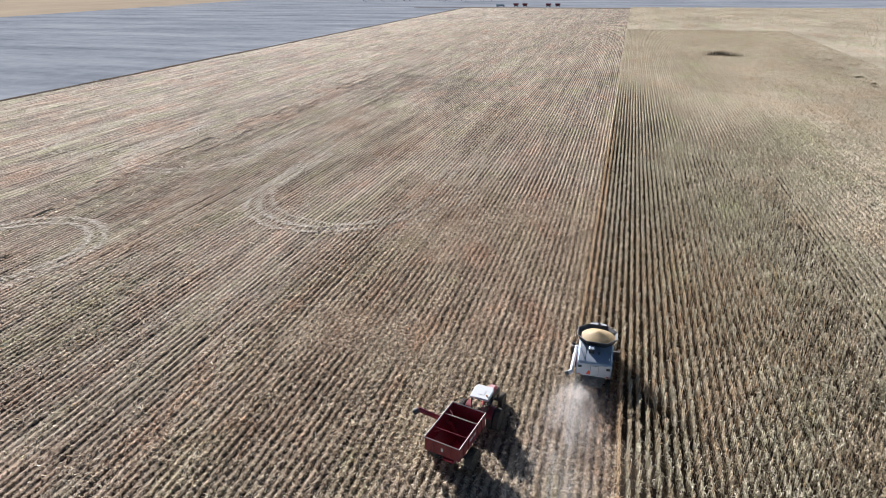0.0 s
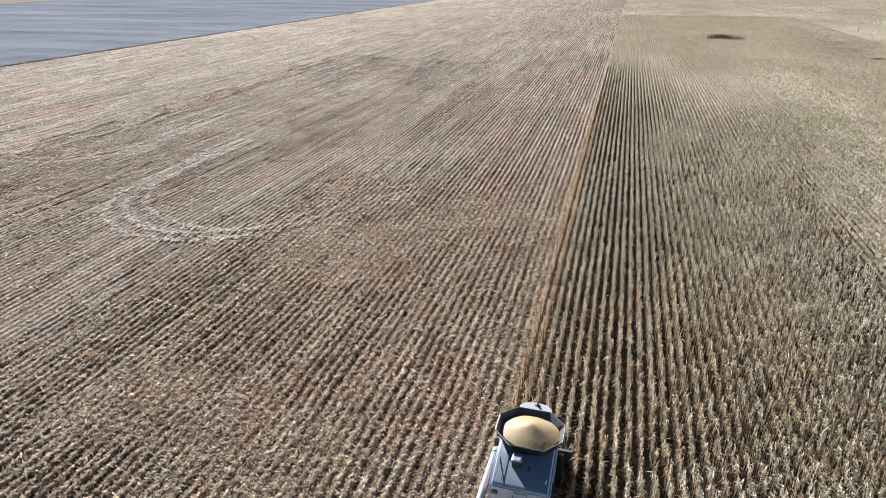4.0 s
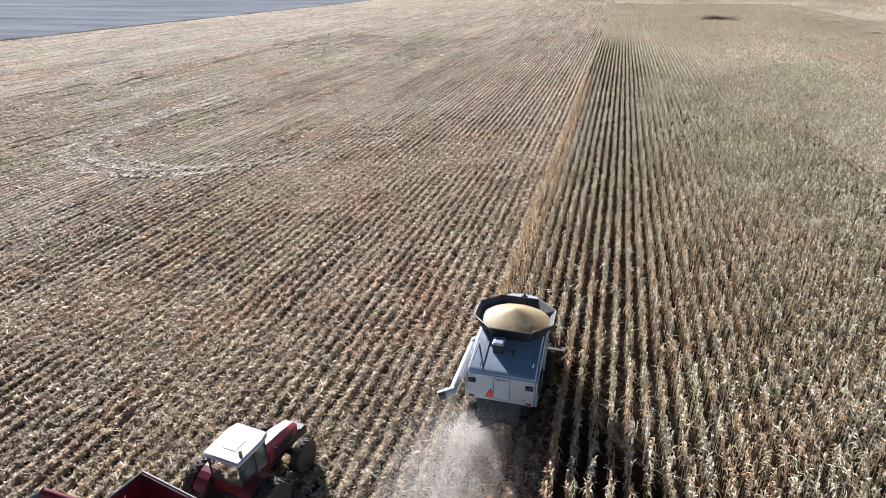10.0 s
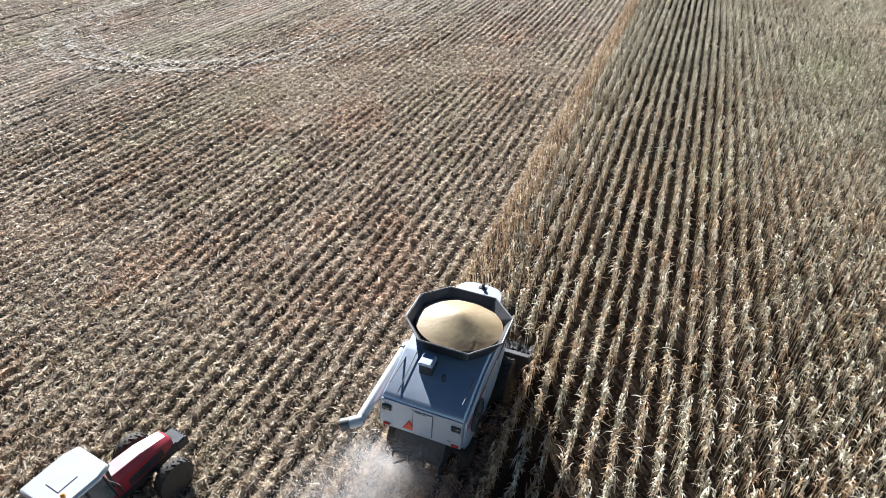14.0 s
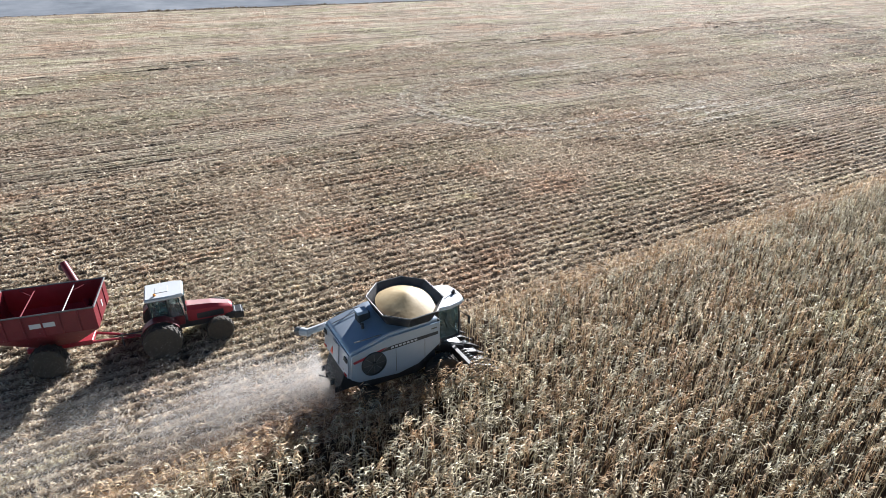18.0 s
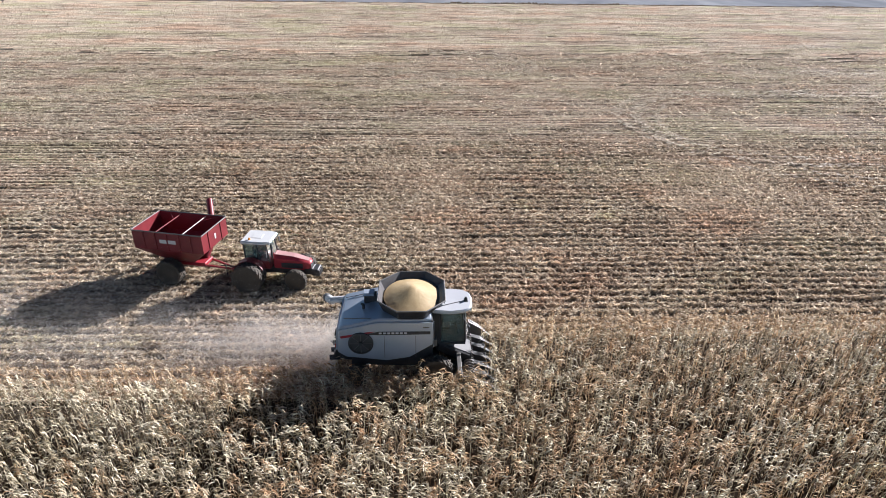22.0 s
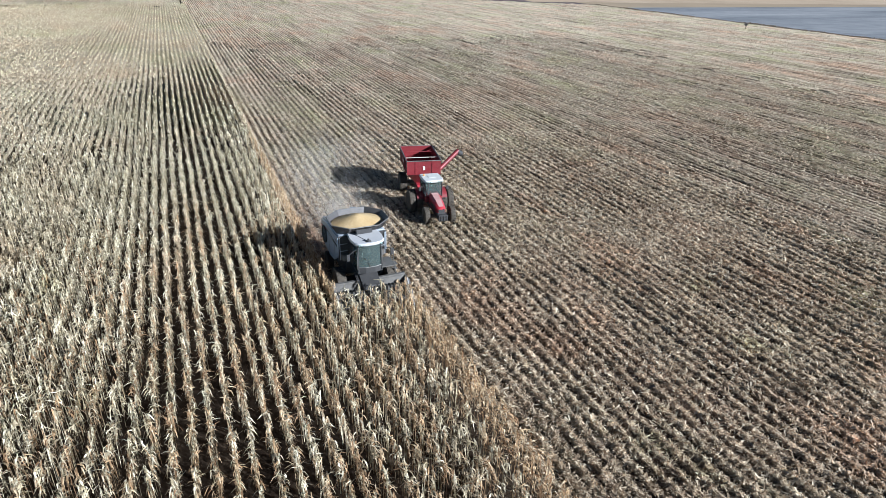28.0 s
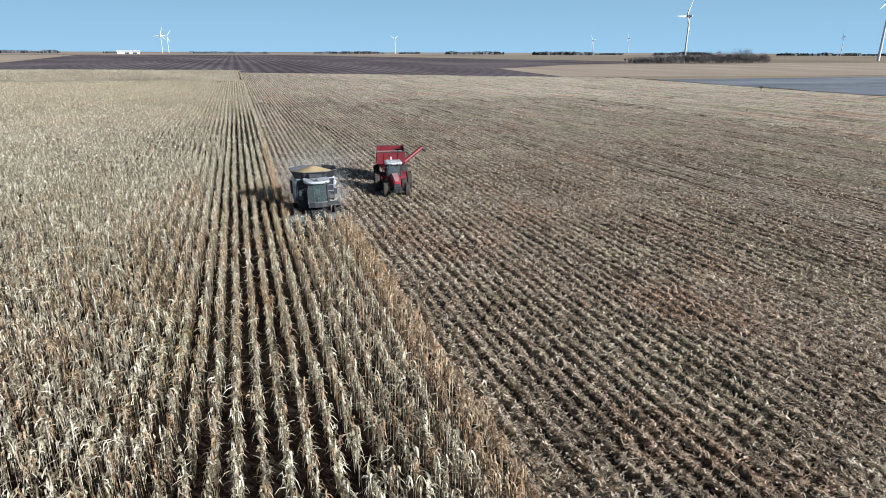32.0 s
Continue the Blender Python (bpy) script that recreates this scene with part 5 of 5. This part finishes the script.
def bare_tree_meshes(seed, h):
    """A leafless tree: tapered trunk and forking limbs, and a crown of fine twig strips."""
    r = np.random.default_rng(seed)
    bm = bmesh.new()
    tips = []

    def limb(p, d, length, rad, depth):
        q = p + d * length
        tube(p, q, rad, rad * 0.6, 5, False, bm)
        tips.append((p.lerp(q, 0.6), d, length))
        tips.append((q, d, length))
        if depth:
            for _ in range(3):
                nd = (d + Vector(r.normal(0, 0.55, 3)) + Vector((0, 0, 0.15))).normalized()
                limb(p.lerp(q, r.uniform(0.6, 1.0)), nd, length * r.uniform(0.55, 0.8), rad * 0.55, depth - 1)

    limb(Vector((0, 0, 0)), Vector((r.normal(0, 0.04), r.normal(0, 0.04), 1)).normalized(), h * 0.34, h * 0.028, 3)
    n = len(tips) * 4
    base = np.array([tuple(t[0]) for t in tips for _ in range(4)])
    base += r.normal(0, h * 0.03, base.shape)
    s = np.linspace(0, 1, 3)[None, :]
    ln = r.uniform(0.05, 0.14, (n, 1)) * h
    V, F = strips(base, r.uniform(0, 6.28, n), ln * s * 0.8, ln * s * r.uniform(-0.2, 0.9, (n, 1)), h * 0.018 * (1.2 - s) + 0 * ln, r.normal(0, 1, (n, 1)) + 0 * s)
    return bm, V, F


TREES = []
for k, h in enumerate((13.0, 11.0, 8.5)):
    bm, V, F = bare_tree_meshes(20 + k, h)
    t = thing("tree", "leafless dark grey deciduous tree", "tree", pose(0, 0, -30))
    part("trunk", bm, M_BARK, t)
    cr = new("crown", mesh_np("crown", V, F, M_TWIG))
    cr.parent = t
    TREES.append(t)


def plant(k, x, y, group, scale=1.0):
    """A copy of one of the trees, turned and scaled."""
    o = copy_thing(TREES[k % 3], Matrix.Translation((x, y, -0.08)) @ Matrix.Rotation(rng.uniform(0, 6.28), 4, "Z"))
    o.matrix_basis = o.matrix_basis @ Matrix.Scale(scale, 4)
    tagged(o, group=group)
    return o


for k in range(90):
    u = rng.uniform(0, 1)
    plant(k, -460 - 180 * u + rng.normal(0, 3), -612 + 22 * u + rng.normal(0, 11), "trees of the grove", rng.uniform(0.8, 1.3) * (1.1 if u > 0.55 else 0.95 if u > 0.25 else 0.7))


def thicket():
    """Undergrowth of the grove: rounded masses of bare twigs, uneven along the top."""
    m, each = 150, 150
    u = rng.random(m)
    tall = (6.5 + 7.5 * np.clip(u * 2.2, 0, 1)) * rng.uniform(0.55, 1.25, m) * (0.7 + 0.6 * value_noise(u * 14, u * 0, 1.0, 1.0, 51.0))
    cx, cy = -458 - 183 * u, -608 + 22 * u + rng.normal(0, 8, m)
    d = rng.normal(0, 1, (m, each, 3))
    d *= (rng.random((m, each)) ** 0.4 / np.linalg.norm(d, axis=2))[:, :, None]
    size = np.stack([tall * 0.5, tall * 0.5, tall * 0.52], -1)[:, None, :]
    base = (np.stack([cx, cy, tall * 0.5], -1)[:, None, :] + d * size).reshape(-1, 3)
    n = len(base)
    base[:, 2] = np.maximum(base[:, 2], 0.0)
    s = np.linspace(0, 1, 3)[None, :]
    ln = rng.uniform(0.7, 2.0, (n, 1))
    v, f = strips(base, rng.uniform(0, 6.28, n), ln * s * rng.uniform(0.2, 0.9, (n, 1)), ln * s * rng.uniform(0.0, 0.9, (n, 1)), 0.24 * (1.15 - s) + 0 * ln, rng.normal(0, 0.8, (n, 1)) + 0 * s)
    return tagged(new("grove_thicket", mesh_np("grove_thicket", v, f, M_TWIG)), "dense grey leafless undergrowth of the grove", "thicket", kind="stuff")


thicket()
plant(1, -176, -128, "trees on the verge", 0.28)
for k in range(18):
    plant(k, -330 + rng.uniform(-110, 130), 905 + rng.normal(0, 8), "trees of the far shelter belt", rng.uniform(0.8, 1.2))
for t in TREES:
    for c in (*t.children, t):
        bpy.data.objects.remove(c)


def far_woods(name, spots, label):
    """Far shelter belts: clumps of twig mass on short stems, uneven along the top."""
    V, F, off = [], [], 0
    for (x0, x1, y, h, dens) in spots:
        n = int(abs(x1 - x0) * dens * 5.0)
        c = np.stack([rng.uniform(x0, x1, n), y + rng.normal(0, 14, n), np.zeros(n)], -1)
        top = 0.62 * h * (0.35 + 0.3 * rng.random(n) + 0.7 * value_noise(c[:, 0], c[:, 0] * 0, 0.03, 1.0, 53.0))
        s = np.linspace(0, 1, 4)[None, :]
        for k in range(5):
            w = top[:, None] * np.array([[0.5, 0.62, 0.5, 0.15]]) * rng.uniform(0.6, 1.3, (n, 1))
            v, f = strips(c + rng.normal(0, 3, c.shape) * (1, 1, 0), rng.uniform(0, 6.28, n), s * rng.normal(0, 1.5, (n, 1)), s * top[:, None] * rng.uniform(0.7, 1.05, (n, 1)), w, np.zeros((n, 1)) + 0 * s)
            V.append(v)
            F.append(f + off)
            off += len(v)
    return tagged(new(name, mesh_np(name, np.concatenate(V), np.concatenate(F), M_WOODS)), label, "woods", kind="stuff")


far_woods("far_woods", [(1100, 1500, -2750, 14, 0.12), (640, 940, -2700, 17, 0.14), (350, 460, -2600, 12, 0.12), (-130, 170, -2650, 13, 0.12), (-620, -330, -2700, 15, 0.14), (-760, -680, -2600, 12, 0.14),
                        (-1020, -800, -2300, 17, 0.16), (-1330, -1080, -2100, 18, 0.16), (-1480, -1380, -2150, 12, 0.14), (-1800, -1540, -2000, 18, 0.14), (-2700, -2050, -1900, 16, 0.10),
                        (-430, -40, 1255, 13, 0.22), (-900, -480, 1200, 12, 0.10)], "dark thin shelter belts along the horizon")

wagon0 = thing("grain_wagon", "dark grain wagon parked at the field end", "wagon", group="wagons at the field end")
part("box", ring_loft([[(-1.3, -1.2, 1.2), (1.3, -1.2, 1.2), (1.3, 1.2, 1.2), (-1.3, 1.2, 1.2)], [(-3.1, -1.5, 2.2), (3.1, -1.5, 2.2), (3.1, 1.5, 2.2), (-3.1, 1.5, 2.2)], [(-3.1, -1.5, 3.7), (3.1, -1.5, 3.7), (3.1, 1.5, 3.7), (-3.1, 1.5, 3.7)]], caps=True), M_MAROON, wagon0, "dark sloped wagon box")
part("running_gear", box(-2.4, 2.4, -0.5, 0.5, 0.7, 1.2, 0.05), M_BLACK, wagon0)
for sx in (-1, 1):
    for yy in (-1.1, 1.1):
        part("wheel", lathe([(0.2, -0.18), (0.62, -0.18), (0.68, 0.0), (0.62, 0.18), (0.2, 0.18)], 14), M_TYRE, wagon0, at=pose(sx * 1.9, yy, 0.68, rz=90))
wagon0.matrix_basis = pose(-139, 742, -0.05, rz=4)
for x in (-128, -99, -88):
    copy_thing(wagon0, pose(x, 742 + rng.normal(0, 1), -0.05, rz=rng.normal(0, 4)))
truck = thing("grain_truck", "pale farm truck parked at the field end", "truck", pose(-158, 738, -0.05, rz=2))
part("box", box(-5.0, 2.0, -1.25, 1.25, 1.1, 3.2, 0.05), M_WHITE, truck)
part("cab", prism([(2.2, 0.7), (5.4, 0.7), (5.4, 1.8), (4.2, 2.0), (3.8, 2.9), (2.2, 2.9)], -1.15, 1.15, "y", 0.05), M_WHITE, truck)
part("chassis", box(-5.0, 5.2, -0.5, 0.5, 0.6, 1.05, 0.03), M_BLACK, truck)
for xx in (-4.0, -2.8, 4.2):
    for yy in (-1.05, 1.05):
        part("wheel", lathe([(0.2, -0.15), (0.48, -0.15), (0.52, 0.0), (0.48, 0.15), (0.2, 0.15)], 14), M_TYRE, truck, at=pose(xx, yy, 0.52, rz=90))


def turbine(x, y, h, turn, blade, spin, label):
    t = thing("wind_turbine", label, "wind turbine", pose(x, y, -0.1), group="wind turbines on the plain")
    part("tower", lathe([(h * 0.026, 0.0), (h * 0.022, h * 0.3), (h * 0.015, h)], 20, "z"), M_WHITE, t, smooth=True)
    m = Matrix.Translation((0, 0, h)) @ Matrix.Rotation(turn, 4, "Z")
    part("nacelle", box(-h * 0.02, h * 0.02, -h * 0.075, h * 0.05, -h * 0.015, h * 0.035, h * 0.008), M_WHITE, t, at=m)
    hub = part("hub", tube((0, h * 0.05, h * 0.01), (0, h * 0.085, h * 0.01), h * 0.022, h * 0.008, 14), M_WHITE, t, at=m)
    for k in range(3):
        b = Matrix.Translation((0, h * 0.065, h * 0.01)) @ Matrix.Rotation(spin + k * 2 * math.pi / 3, 4, "Y")
        prof = [(0.0, 0.012, 0.012), (0.1, 0.014, 0.010), (0.22, 0.026, 0.006), (0.6, 0.014, 0.003), (1.0, 0.002, 0.001)]
        rings = [[(-a * h, -d * h, u * blade), (a * h * 0.6, -d * h, u * blade), (a * h * 0.6, d * h, u * blade), (-a * h, d * h, u * blade)] for u, a, d in prof]
        o = part("blade", ring_loft(rings, caps=True), M_WHITE, hub, at=b)
    return t


# ---- white farm shed on the plain ----
shed = thing("farm_shed", "low white farm shed with a pale roof", "shed", pose(318, -2150, -0.1, rz=8))
part("wall", box(-32, 32, -12, 12, 0, 7, 0.2), M_WHITE, shed)
part("roof", prism([(-13, 6.8), (0, 12), (13, 6.8)], -34, 34, "x", 0.1), M_WHITE, shed)
for xx in (-18, 4):
    part("door", box(xx - 6, xx + 6, 12.0, 12.3, 0, 5.2, 0.05), M_BLACK, shed)
turbine(-533, -606, 55, radians(200), 24, 0.5, "tall white wind turbine with three blades")
turbine(-1048, -742, 92, radians(205), 38, 0.2, "tall white wind turbine near a grove")
for k, (tx, ty, th) in enumerate(((277, -2744, 70), (262, -2839, 67), (-700, -2763, 64), (-1520, -2417, 59), (-1646, -2334, 67), (-2237, -1790, 70), (-2309, -1538, 70))):
    turbine(tx, ty, th, radians(190 + 7 * k), 31, 0.3 + k * 0.37, "far white wind turbine on the plain")


# ---- turning tracks pressed into the stubble ----
def turning_tracks():
    """Loops of flattened pale residue where machines turned: a run, a half circle and a run back."""
    V, F, off = [], [], 0
    for (cx, cy, r, run, lean) in ((-44, 46, 18, 45, 0.10), (-47, 41, 15, 26, 0.0), (-92, 60, 14, 25, 0.05), (-120, 64, 12, 22, -0.05), (-84, 8, 11, 12, 2.9)):
        for gap in (-1.1, 1.1):
            t = rng.uniform(0, math.pi * r + 2 * run, 1500)
            arc = (t - run) / r
            x = np.where(t < run, r + gap, np.where(t > run + math.pi * r, -r - gap, (r + gap) * np.cos(np.clip(arc, 0, math.pi))))
            y = np.where(t < run, run - t, np.where(t > run + math.pi * r, t - run - math.pi * r, -(r + gap) * np.sin(np.clip(arc, 0, math.pi))))
            x, y = x + rng.normal(0, 0.28, t.size), y + rng.normal(0, 0.28, t.size)
            c, s_ = math.cos(lean), math.sin(lean)
            n = t.size
            tx, ty = cx + c * x - s_ * y, cy + s_ * x + c * y
            base = np.stack([tx, ty, litter_top(tx, ty) + rng.uniform(0.06, 0.12, n)], -1)
            ok = base[:, 0] < -4
            base, n = base[ok], int(ok.sum())
            s = np.linspace(-0.5, 0.5, 2)[None, :]
            L = rng.uniform(0.2, 0.6, (n, 1))
            v, f = strips(base, rng.uniform(0, 6.28, n), L * s, 0 * L * s, 0.06 * (1 - s) + 0 * L, rng.normal(0, 0.25, (n, 1)) + 0 * s)
            V.append(v)
            F.append(f + off)
            off += len(v)
    return tagged(new("turning_tracks", mesh_np("turning_tracks", np.concatenate(V), np.concatenate(F), M_PALE)), "pale curved wheel tracks pressed into the stubble", "wheel tracks", kind="stuff")


M_PALE = straw("flattened_residue", [(0.0, (0.38, 0.315, 0.23)), (0.5, (0.58, 0.505, 0.39)), (1.0, (0.74, 0.67, 0.55))], 0.2)
turning_tracks()
